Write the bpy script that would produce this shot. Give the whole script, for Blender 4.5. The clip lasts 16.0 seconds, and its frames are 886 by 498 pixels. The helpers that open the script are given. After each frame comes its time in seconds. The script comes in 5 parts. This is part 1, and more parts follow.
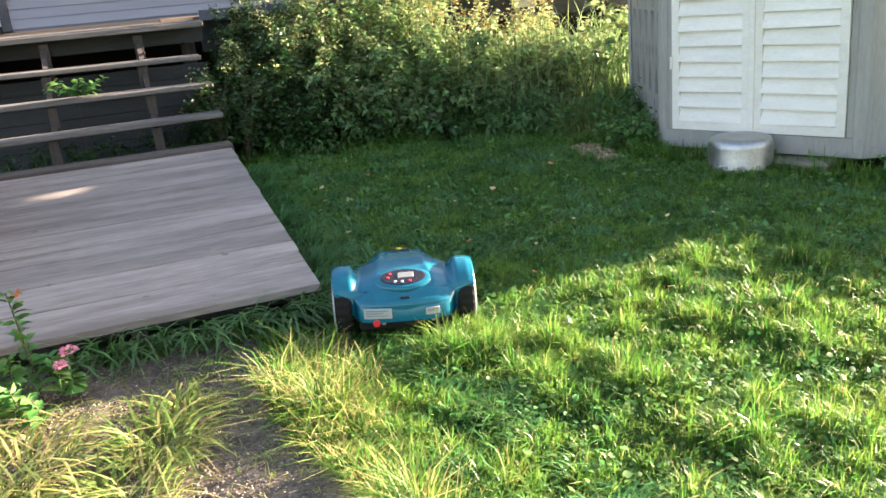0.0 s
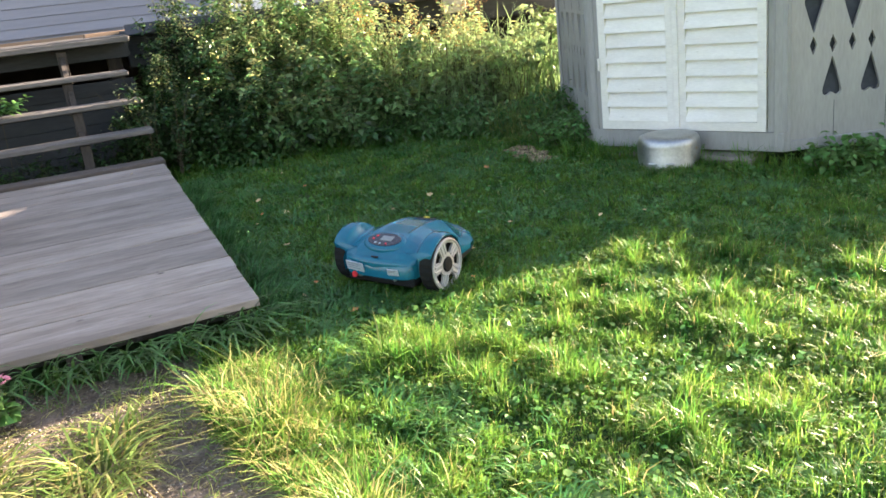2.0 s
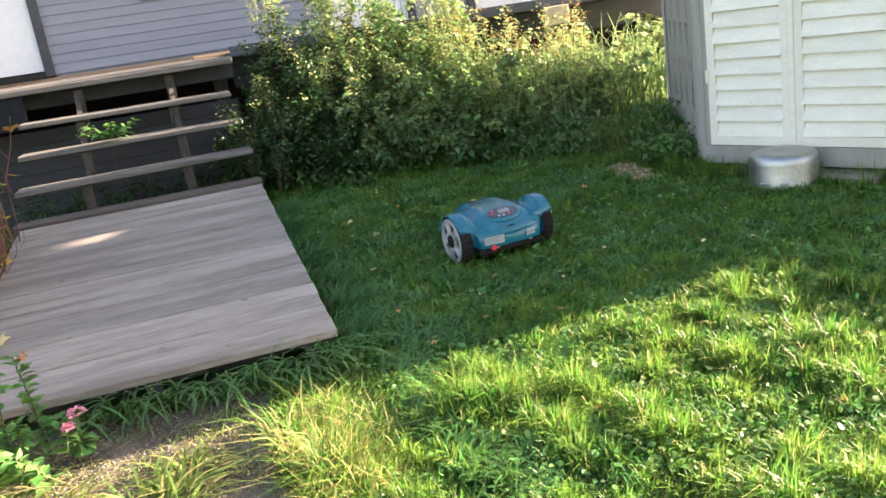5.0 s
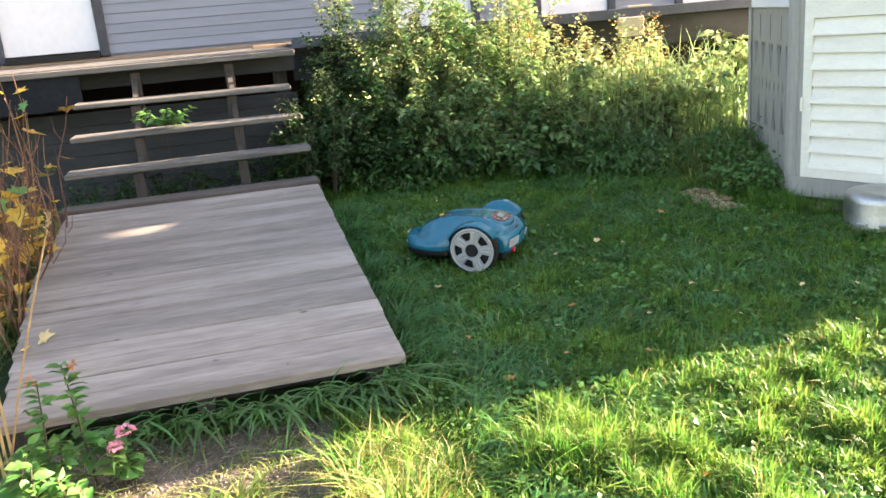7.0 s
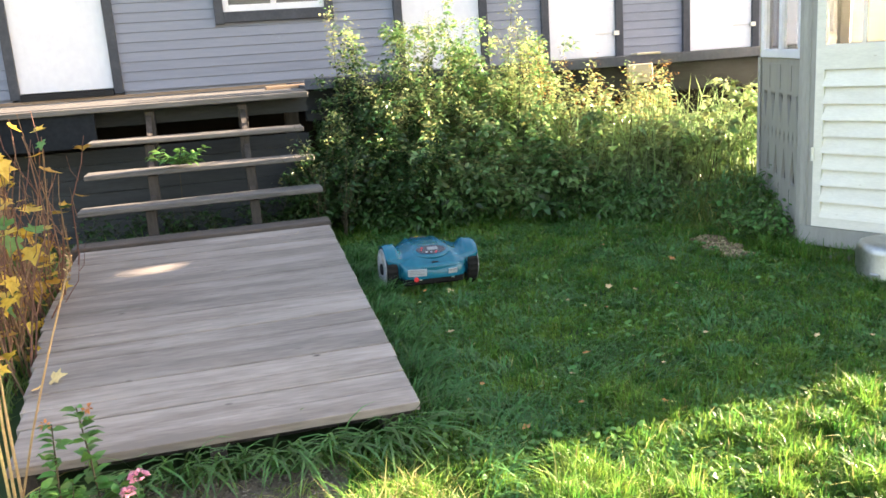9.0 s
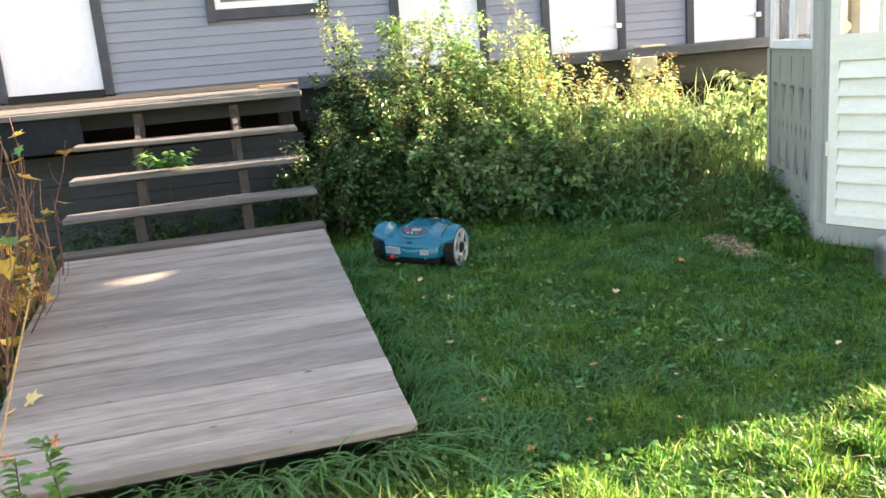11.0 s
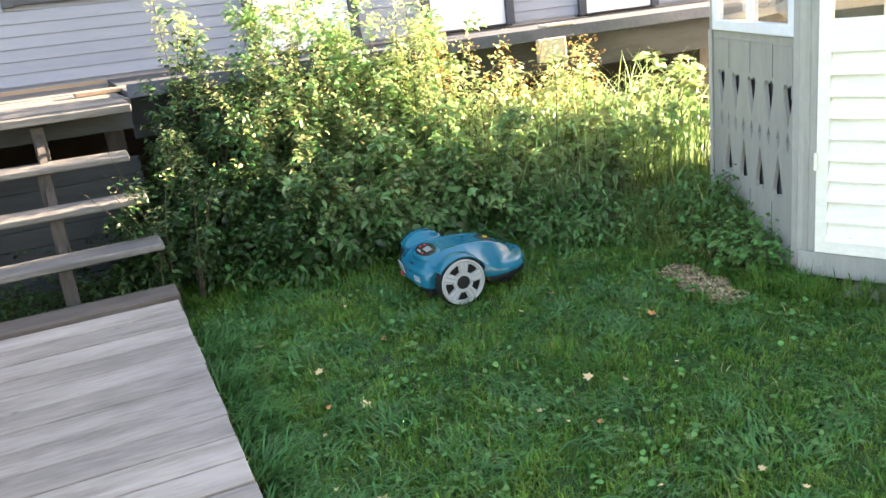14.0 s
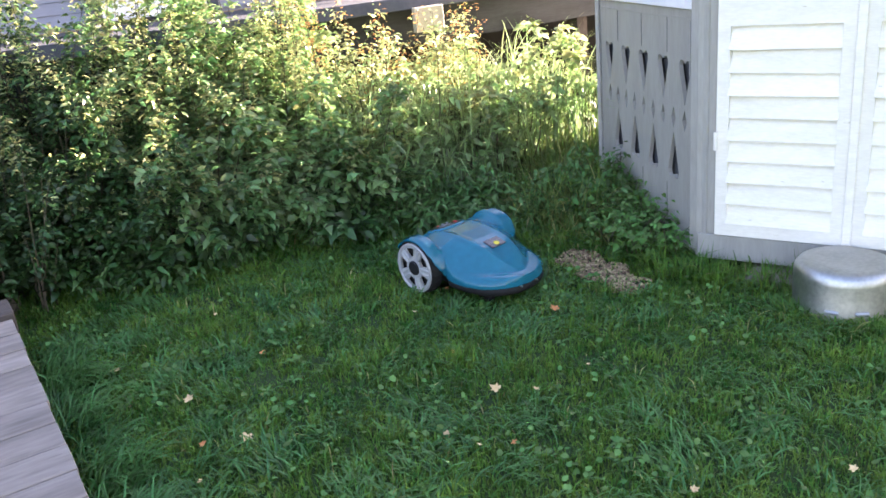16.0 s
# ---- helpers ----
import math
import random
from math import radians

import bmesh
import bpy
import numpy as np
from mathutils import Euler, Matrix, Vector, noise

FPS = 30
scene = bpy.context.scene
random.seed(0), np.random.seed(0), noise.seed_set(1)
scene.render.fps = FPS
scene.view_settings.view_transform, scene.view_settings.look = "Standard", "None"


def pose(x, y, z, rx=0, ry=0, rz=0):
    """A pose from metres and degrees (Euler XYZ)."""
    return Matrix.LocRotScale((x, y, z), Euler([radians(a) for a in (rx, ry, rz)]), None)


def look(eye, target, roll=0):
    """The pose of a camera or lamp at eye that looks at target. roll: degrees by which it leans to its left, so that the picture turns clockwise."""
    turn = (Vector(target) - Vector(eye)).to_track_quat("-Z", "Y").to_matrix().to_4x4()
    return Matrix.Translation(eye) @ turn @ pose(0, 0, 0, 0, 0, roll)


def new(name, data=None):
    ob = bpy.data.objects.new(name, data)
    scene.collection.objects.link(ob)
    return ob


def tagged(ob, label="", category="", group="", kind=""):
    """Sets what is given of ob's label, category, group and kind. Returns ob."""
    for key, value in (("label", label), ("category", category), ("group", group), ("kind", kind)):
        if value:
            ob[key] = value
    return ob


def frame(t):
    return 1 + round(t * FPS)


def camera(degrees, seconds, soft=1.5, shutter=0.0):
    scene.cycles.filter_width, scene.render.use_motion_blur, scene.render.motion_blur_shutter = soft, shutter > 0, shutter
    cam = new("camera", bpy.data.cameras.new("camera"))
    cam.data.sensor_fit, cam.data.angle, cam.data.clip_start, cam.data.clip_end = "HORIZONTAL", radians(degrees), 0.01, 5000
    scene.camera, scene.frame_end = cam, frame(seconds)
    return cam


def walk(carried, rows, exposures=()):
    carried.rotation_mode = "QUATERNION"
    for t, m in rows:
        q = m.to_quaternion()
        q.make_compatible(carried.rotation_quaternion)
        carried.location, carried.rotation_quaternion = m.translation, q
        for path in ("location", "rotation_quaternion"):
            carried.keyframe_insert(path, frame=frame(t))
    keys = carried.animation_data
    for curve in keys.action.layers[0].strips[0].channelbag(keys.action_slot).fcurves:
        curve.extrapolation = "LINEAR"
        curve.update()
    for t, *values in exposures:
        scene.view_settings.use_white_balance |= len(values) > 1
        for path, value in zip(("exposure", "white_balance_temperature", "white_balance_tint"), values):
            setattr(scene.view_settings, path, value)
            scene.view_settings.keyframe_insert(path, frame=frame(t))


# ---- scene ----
cam = camera(56.3, 16.0, 1.6)
METRES, EYE, TILT, LEAN, TURN = 3.3, 1.282, 0.0, 0.0, -19.6
ROWS = [
    (0.0, 0.0, 0.0, 0.0, -1.59, -17.29, 5.12),
    (0.5, -0.0102, -0.0015, 0.004, -1.41, -16.45, 4.97),
    (1.0, 0.0012, 0.0011, 0.0062, -2.53, -16.93, 6.32),
    (1.5, -0.001, -0.0064, 0.0068, -4.29, -16.81, 7.78),
    (2.0, 0.0093, -0.0069, 0.0072, -6.06, -17.49, 6.44),
    (2.5, 0.0398, 0.0164, 0.0151, -3.87, -15.42, 5.82),
    (3.0, 0.0655, 0.0314, 0.0154, -0.14, -14.49, 8.49),
    (5.5, 0.0449, 0.0675, 0.0143, 1.66, -16.23, 8.24),
    (6.0, 0.0011, 0.1219, 0.0239, 1.67, -16.3, 8.02),
    (6.5, -0.0226, 0.1388, 0.0379, 2.56, -16.03, 4.81),
    (7.0, -0.0176, 0.1409, 0.0245, 4.61, -15.54, 4.76),
    (7.5, -0.0203, 0.1415, 0.022, -0.75, -17.99, 5.18),
    (8.0, -0.0381, 0.1405, 0.0361, 0.51, -15.01, 4.88),
    (8.5, -0.0364, 0.1405, 0.0358, 3.75, -13.56, 4.65),
    (9.0, -0.0349, 0.1418, 0.0356, 4.95, -12.88, 3.91),
    (9.5, -0.0344, 0.1402, 0.0348, 5.47, -12.69, 3.72),
    (10.0, -0.0342, 0.1405, 0.0342, 5.46, -12.86, 4.39),
    (12.5, -0.0714, 0.44, 0.0553, 2.77, -15.84, 5.4),
    (13.0, -0.1008, 0.5155, 0.0814, -4.18, -19.48, 4.61),
    (13.5, -0.1086, 0.586, 0.0935, -4.6, -16.79, 5.18),
    (14.0, -0.1104, 0.6253, 0.0991, -5.21, -16.76, 6.22),
    (14.5, -0.1423, 0.6806, 0.1047, -6.85, -15.16, 6.59),
    (15.0, -0.1572, 0.715, 0.1036, -13.23, -18.3, 4.6),
    (15.5, -0.14, 0.7413, 0.1051, -13.94, -19.09, 5.22),
    (16.0, -0.1159, 0.7563, 0.1052, -14.49, -20.08, 5.37),
]
EXPOSURES = [(0.0, 3.24, 7150, 21), (2.5, 3.3, 7250, 21), (3.0, 3.32, 7350, 21), (6.0, 3.36, 7600, 21), (6.6, 3.46, 7600, 20), (7.0, 3.55, 7600, 20), (7.6, 3.58, 7600, 20), (9.0, 3.58, 7650, 19), (10.2, 3.55, 7700, 18), (12.5, 4.0, 8000, 18), (13.0, 4.04, 8100, 18), (13.8, 4.0, 7800, 18), (14.5, 4.18, 7200, 18), (15.0, 3.75, 6900, 28), (16.0, 3.87, 6800, 31)]
walk(cam, [(t, pose(0, 0, EYE, TILT, LEAN, TURN) @ pose(METRES * x, METRES * y, METRES * z, 90 + pitch, roll, yaw)) for t, x, y, z, yaw, pitch, roll in ROWS], EXPOSURES)

# ---- light ----
world = bpy.data.worlds.new("sky")
scene.world = world
world.use_nodes = True
wn = world.node_tree
sky = wn.nodes.new("ShaderNodeTexSky")
sky.sky_type = "NISHITA"
sky.sun_disc = False
sky.sun_elevation = radians(13.5)
sky.sun_rotation = radians(88)
sky.air_density, sky.dust_density, sky.ozone_density = 1.0, 1.5, 1.0
wn.links.new(sky.outputs[0], wn.nodes["Background"].inputs[0])
wn.nodes["Background"].inputs[1].default_value = 0.068
sun_data = bpy.data.lights.new("sun", "SUN")
sun_data.energy, sun_data.angle, sun_data.color = 5.0, radians(0.53), (1.0, 0.90, 0.73)
sun = new("sun", sun_data)
sun.matrix_basis = look((30, 1.2, 7.2), (0, 0, 0))


# ---- materials ----
def mat(name, a, b, scale=8.0, rough=0.6, metal=0.0, bump=0.0, stretch=(1, 1, 1), fine=6.0, vary=0.0, island=0.0, through_light=0.0, coat=0.0, speck=None, spec=0.5, grain=0.5, knots=0.0):
    """Two base colours mixed by coarse and fine noise; vary: by object; island: by separate piece of the mesh."""
    m = bpy.data.materials.new(name)
    m.use_nodes = True
    nt = m.node_tree
    p = nt.nodes["Principled BSDF"]
    tc = nt.nodes.new("ShaderNodeTexCoord")
    mp = nt.nodes.new("ShaderNodeMapping")
    mp.inputs["Scale"].default_value = stretch
    if vary:
        shift = nt.nodes.new("ShaderNodeVectorMath")
        shift.operation = "MULTIPLY_ADD"
        shift.inputs[1].default_value = (37.0, 53.0, 29.0)
        nt.links.new(nt.nodes.new("ShaderNodeObjectInfo").outputs["Random"], shift.inputs[0])
        nt.links.new(tc.outputs["Object"], shift.inputs[2])
        nt.links.new(shift.outputs[0], mp.inputs[0])
    else:
        nt.links.new(tc.outputs["Object"], mp.inputs[0])
    n1, n2 = nt.nodes.new("ShaderNodeTexNoise"), nt.nodes.new("ShaderNodeTexNoise")
    n1.inputs["Scale"].default_value, n2.inputs["Scale"].default_value = scale, scale * fine
    n1.inputs["Detail"].default_value, n2.inputs["Detail"].default_value = 4, 5
    for n in (n1, n2):
        nt.links.new(mp.outputs[0], n.inputs["Vector"])
    mx = nt.nodes.new("ShaderNodeMath")
    mx.operation = "MULTIPLY_ADD"
    mx.inputs[1].default_value, mx.inputs[2].default_value = grain, 0.0
    nt.links.new(n2.outputs[0], mx.inputs[0])
    ad = nt.nodes.new("ShaderNodeMath")
    ad.operation = "MULTIPLY_ADD"
    ad.inputs[1].default_value = 1 - grain
    nt.links.new(n1.outputs[0], ad.inputs[0])
    nt.links.new(mx.outputs[0], ad.inputs[2])
    mr = nt.nodes.new("ShaderNodeMapRange")
    mr.inputs[1].default_value, mr.inputs[2].default_value = 0.36, 0.64
    nt.links.new(ad.outputs[0], mr.inputs[0])
    col = nt.nodes.new("ShaderNodeMix")
    col.data_type = "RGBA"
    col.inputs["A"].default_value, col.inputs["B"].default_value = (*a, 1), (*b, 1)
    nt.links.new(mr.outputs[0], col.inputs["Factor"])
    out = col.outputs["Result"]
    for amount, kind in ((vary, 0), (island, 1)):
        if amount:
            if kind == 0:
                src = nt.nodes.new("ShaderNodeObjectInfo").outputs["Random"]
            else:
                src = nt.nodes.new("ShaderNodeNewGeometry").outputs["Random Per Island"]
            hs = nt.nodes.new("ShaderNodeHueSaturation")
            vr = nt.nodes.new("ShaderNodeMapRange")
            vr.inputs[3].default_value, vr.inputs[4].default_value = 1 - amount, 1 + amount
            nt.links.new(src, vr.inputs[0])
            nt.links.new(vr.outputs[0], hs.inputs["Value"])
            hr = nt.nodes.new("ShaderNodeMapRange")
            hr.inputs[3].default_value, hr.inputs[4].default_value = 0.5 - amount * 0.06, 0.5 + amount * 0.06
            if kind == 0:
                hr.inputs[3].default_value = hr.inputs[4].default_value = 0.5
            nt.links.new(src, hr.inputs[0])
            nt.links.new(hr.outputs[0], hs.inputs["Hue"])
            nt.links.new(out, hs.inputs["Color"])
            out = hs.outputs[0]
    if speck:
        sc, lo, colour = speck
        vn = nt.nodes.new("ShaderNodeTexNoise")
        vn.inputs["Scale"].default_value, vn.inputs["Detail"].default_value = sc, 3
        nt.links.new(mp.outputs[0], vn.inputs["Vector"])
        sr = nt.nodes.new("ShaderNodeMapRange")
        sr.inputs[1].default_value, sr.inputs[2].default_value = lo, lo + 0.08
        nt.links.new(vn.outputs[0], sr.inputs[0])
        sm = nt.nodes.new("ShaderNodeMix")
        sm.data_type = "RGBA"
        sm.inputs["B"].default_value = (*colour, 1)
        nt.links.new(sr.outputs[0], sm.inputs["Factor"])
        nt.links.new(out, sm.inputs["A"])
        out = sm.outputs["Result"]
    if knots:
        # small dark knots in some cells of a coarse grid
        km = nt.nodes.new("ShaderNodeMapping")
        km.inputs["Scale"].default_value = (4.2, 7.0, 0.5)
        nt.links.new(shift.outputs[0] if vary else tc.outputs["Object"], km.inputs[0])
        vo = nt.nodes.new("ShaderNodeTexVoronoi")
        vo.inputs["Scale"].default_value = 1.0
        nt.links.new(km.outputs[0], vo.inputs["Vector"])
        sep = nt.nodes.new("ShaderNodeSeparateColor")
        nt.links.new(vo.outputs["Color"], sep.inputs[0])
        pick = nt.nodes.new("ShaderNodeMath")
        pick.operation = "GREATER_THAN"
        pick.inputs[1].default_value = knots
        nt.links.new(sep.outputs[0], pick.inputs[0])
        kr = nt.nodes.new("ShaderNodeMapRange")
        kr.inputs[1].default_value, kr.inputs[2].default_value, kr.inputs[3].default_value, kr.inputs[4].default_value = 0.03, 0.10, 0.85, 0.0
        nt.links.new(vo.outputs["Distance"], kr.inputs[0])
        kk = nt.nodes.new("ShaderNodeMath")
        kk.operation = "MULTIPLY"
        nt.links.new(kr.outputs[0], kk.inputs[0])
        nt.links.new(pick.outputs[0], kk.inputs[1])
        kx = nt.nodes.new("ShaderNodeMix")
        kx.data_type = "RGBA"
        kx.inputs["B"].default_value = (0.035, 0.026, 0.022, 1)
        nt.links.new(kk.outputs[0], kx.inputs["Factor"])
        nt.links.new(out, kx.inputs["A"])
        out = kx.outputs["Result"]
    nt.links.new(out, p.inputs["Base Color"])
    p.inputs["Metallic"].default_value = metal
    p.inputs["Specular IOR Level"].default_value = spec
    rr = nt.nodes.new("ShaderNodeMapRange")
    rr.inputs[3].default_value, rr.inputs[4].default_value = max(rough - 0.08, 0.02), min(rough + 0.1, 1)
    nt.links.new(n2.outputs[0], rr.inputs[0])
    nt.links.new(rr.outputs[0], p.inputs["Roughness"])
    if coat:
        p.inputs["Coat Weight"].default_value, p.inputs["Coat Roughness"].default_value = coat, 0.12
    if bump:
        bp = nt.nodes.new("ShaderNodeBump")
        bp.inputs["Strength"].default_value, bp.inputs["Distance"].default_value = bump, 0.01
        nt.links.new(ad.outputs[0], bp.inputs["Height"])
        nt.links.new(bp.outputs[0], p.inputs["Normal"])
    if through_light:
        tr = nt.nodes.new("ShaderNodeBsdfTranslucent")
        nt.links.new(out, tr.inputs[0])
        ms = nt.nodes.new("ShaderNodeMixShader")
        ms.inputs[0].default_value = through_light
        nt.links.new(p.outputs[0], ms.inputs[1])
        nt.links.new(tr.outputs[0], ms.inputs[2])
        nt.links.new(ms.outputs[0], nt.nodes["Material Output"].inputs[0])
    return m


M_soil = mat("lawn_soil", (0.016, 0.05, 0.009), (0.032, 0.06, 0.014), 6, 0.95, bump=0.6)
M_gravel = mat("gravel_soil", (0.075, 0.056, 0.04), (0.20, 0.155, 0.12), 14, 0.95, bump=0.9)
M_pebble = mat("pebble", (0.12, 0.096, 0.078), (0.29, 0.245, 0.21), 9, 0.85, island=0.5)
M_mulch = mat("mulch", (0.17, 0.10, 0.055), (0.46, 0.33, 0.20), 9, 0.95, island=0.5)
M_lawn = mat("lawn_grass", (0.026, 0.138, 0.022), (0.205, 0.335, 0.055), 5.0, 0.42, island=0.4, through_light=0.45, spec=0.3)
M_lawn_dry = mat("dry_grass", (0.30, 0.29, 0.09), (0.48, 0.42, 0.20), 3, 0.6, island=0.4, through_light=0.42, spec=0.3)
M_tuft = mat("tuft_grass", (0.11, 0.20, 0.04), (0.25, 0.32, 0.10), 3, 0.5, island=0.4, through_light=0.55, spec=0.35)
M_shaggy = mat("bent_grass", (0.04, 0.165, 0.042), (0.125, 0.285, 0.08), 4, 0.40, island=0.4, through_light=0.4, spec=0.5)
M_clover = mat("clover", (0.055, 0.17, 0.035), (0.14, 0.275, 0.075), 5, 0.5, island=0.35, through_light=0.3, spec=0.4)
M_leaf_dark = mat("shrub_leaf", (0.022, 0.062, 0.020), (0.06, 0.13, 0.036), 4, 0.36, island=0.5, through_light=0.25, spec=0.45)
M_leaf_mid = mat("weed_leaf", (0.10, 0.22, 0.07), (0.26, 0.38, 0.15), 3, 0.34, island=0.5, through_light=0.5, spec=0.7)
# brighter copy of the weed leaf, with low sun put into its colour
M_weed_sun = mat("sunlit_weed_leaf", (0.22, 0.36, 0.13), (0.42, 0.52, 0.25), 3, 0.34, island=0.5, through_light=0.42, spec=0.7)
M_leaf_yellow = mat("yellowing_leaf", (0.34, 0.37, 0.14), (0.47, 0.47, 0.22), 4, 0.5, island=0.4, through_light=0.45)
M_rusty = mat("rusty_seed", (0.42, 0.20, 0.06), (0.55, 0.32, 0.12), 9, 0.6, island=0.35, through_light=0.4)
M_gold_leaf = mat("autumn_leaf", (0.52, 0.29, 0.04), (0.70, 0.48, 0.10), 9, 0.5, island=0.3, through_light=0.4)
M_fallen = mat("fallen_leaf", (0.55, 0.36, 0.16), (0.70, 0.52, 0.28), 40, 0.7, vary=0.3)
M_fallen_red = mat("fallen_red_leaf", (0.50, 0.16, 0.06), (0.62, 0.26, 0.08), 40, 0.7, vary=0.2)
M_stem = mat("stem", (0.05, 0.042, 0.026), (0.10, 0.08, 0.045), 20, 0.8)
M_stem_dry = mat("dry_stem", (0.40, 0.26, 0.13), (0.58, 0.40, 0.20), 20, 0.75, island=0.35)
M_twig = mat("brown_twig", (0.11, 0.056, 0.036), (0.27, 0.14, 0.085), 20, 0.75, island=0.4)
M_petal = mat("pink_petal", (0.75, 0.28, 0.42), (0.85, 0.45, 0.58), 30, 0.6, island=0.2, through_light=0.3)
M_plank = mat("weathered_plank", (0.182, 0.154, 0.134), (0.358, 0.310, 0.276), 2.0, 0.8, bump=0.14, stretch=(0.7, 4.5, 4.5), fine=7, vary=0.2, grain=0.35, speck=(4, 0.70, (0.09, 0.072, 0.062)), knots=0.55)
M_tread = mat("weathered_tread", (0.09, 0.082, 0.075), (0.205, 0.183, 0.166), 5, 0.8, bump=0.5, stretch=(0.5, 7, 7), vary=0.12)
M_base = mat("rotting_board", (0.06, 0.046, 0.038), (0.12, 0.098, 0.083), 5, 0.9, bump=0.6, stretch=(0.6, 5, 5))
M_post = mat("old_post", (0.036, 0.030, 0.026), (0.08, 0.066, 0.058), 8, 0.85, bump=0.4, stretch=(6, 6, 0.7), vary=0.15)
M_siding = mat("grey_siding_paint", (0.212, 0.232, 0.292), (0.25, 0.27, 0.332), 3, 0.6, bump=0.1, stretch=(0.5, 5, 5), vary=0.06)
M_trim = mat("charcoal_trim_paint", (0.052, 0.057, 0.069), (0.08, 0.086, 0.099), 6, 0.8, spec=0.2, bump=0.1, vary=0.08)
M_white = mat("white_paint", (0.74, 0.74, 0.79), (0.81, 0.81, 0.85), 2.5, 0.5, bump=0.08, vary=0.03)
M_door_white = mat("gazebo_white_paint", (0.73, 0.69, 0.62), (0.83, 0.79, 0.715), 5, 0.5, bump=0.15, stretch=(1, 1, 4), vary=0.05, speck=(14, 0.72, (0.45, 0.38, 0.28)))
M_grey = mat("gazebo_grey_paint", (0.285, 0.275, 0.255), (0.35, 0.338, 0.312), 4, 0.6, bump=0.12, stretch=(3, 3, 0.6), vary=0.04)
# near-black stands in for deep shade under the deck; door thresholds share it
M_dark = mat("near_black_shade", (0.012, 0.012, 0.013), (0.022, 0.022, 0.023), 5, 0.9)
M_skirt = mat("dark_skirt_paint", (0.014, 0.016, 0.02), (0.024, 0.027, 0.032), 5, 0.9, spec=0.1, bump=0.1, vary=0.05)
M_fascia = mat("slate_fascia_paint", (0.085, 0.092, 0.118), (0.115, 0.122, 0.15), 5, 0.9, spec=0.1, bump=0.1, vary=0.05)
M_nettle = mat("nettle_leaf", (0.058, 0.155, 0.04), (0.12, 0.235, 0.07), 4, 0.42, island=0.45, through_light=0.35, spec=0.5)
# board grey darkened for the shade under the steps; bearers share it
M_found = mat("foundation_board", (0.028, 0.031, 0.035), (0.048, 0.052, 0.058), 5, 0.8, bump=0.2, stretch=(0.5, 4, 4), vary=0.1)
M_roof = mat("roof_felt", (0.05, 0.05, 0.05), (0.09, 0.085, 0.08), 30, 0.9, bump=0.3)
M_floor_in = mat("gazebo_floor", (0.20, 0.17, 0.13), (0.28, 0.23, 0.18), 6, 0.7)
M_tin = mat("dull_aluminium", (0.36, 0.36, 0.355), (0.52, 0.52, 0.51), 9, 0.42, metal=1.0, bump=0.05, speck=(7, 0.62, (0.40, 0.32, 0.24)))
M_stone = mat("stone_slab", (0.15, 0.125, 0.10), (0.26, 0.22, 0.18), 12, 0.9, bump=0.5)
M_cream = mat("pale_raw_timber", (0.44, 0.39, 0.30), (0.54, 0.48, 0.38), 10, 0.75, bump=0.2, stretch=(1, 5, 5))
M_brown = mat("brown_board", (0.26, 0.17, 0.11), (0.36, 0.25, 0.17), 6, 0.75, bump=0.3, stretch=(0.5, 6, 6))
M_teal = mat("teal_plastic", (0.0, 0.118, 0.182), (0.0, 0.140, 0.214), 6, 0.2, coat=0.3, spec=0.35)
M_black = mat("black_plastic", (0.010, 0.010, 0.011), (0.018, 0.018, 0.019), 20, 0.6, spec=0.2)
M_rubber = mat("rubber", (0.012, 0.012, 0.012), (0.022, 0.021, 0.019), 30, 0.9, bump=0.3, spec=0.15)
M_rim = mat("silver_plastic", (0.33, 0.33, 0.335), (0.44, 0.44, 0.445), 12, 0.42, metal=0.15)
M_label = mat("silver_label", (0.36, 0.41, 0.45), (0.44, 0.48, 0.51), 20, 0.4)
M_print = mat("grey_print", (0.20, 0.22, 0.25), (0.25, 0.26, 0.29), 20, 0.5)
M_red = mat("red_plastic", (0.70, 0.03, 0.04), (0.80, 0.05, 0.06), 20, 0.35)
M_panel = mat("control_panel", (0.012, 0.009, 0.012), (0.022, 0.014, 0.018), 20, 0.25, coat=0.5)
M_lcd = mat("lcd", (0.20, 0.215, 0.21), (0.27, 0.28, 0.275), 30, 0.2)
M_yellow = mat("yellow_plastic", (0.75, 0.60, 0.05), (0.85, 0.70, 0.08), 20, 0.4)
M_ochre = mat("ochre_plastic", (0.42, 0.28, 0.08), (0.50, 0.34, 0.10), 20, 0.5)
M_steel = mat("steel", (0.55, 0.55, 0.55), (0.65, 0.65, 0.65), 20, 0.35, metal=1.0)
M_curtain = mat("white_cloth", (0.70, 0.69, 0.66), (0.80, 0.79, 0.76), 12, 0.9, stretch=(6, 6, 0.5), through_light=0.3)


def glass(name):
    m = bpy.data.materials.new(name)
    m.use_nodes = True
    p = m.node_tree.nodes["Principled BSDF"]
    p.inputs["Base Color"].default_value = (0.95, 0.97, 0.96, 1)
    p.inputs["Roughness"].default_value, p.inputs["Transmission Weight"].default_value, p.inputs["IOR"].default_value = 0.02, 1.0, 1.45
    return m


M_glass = glass("window_glass")


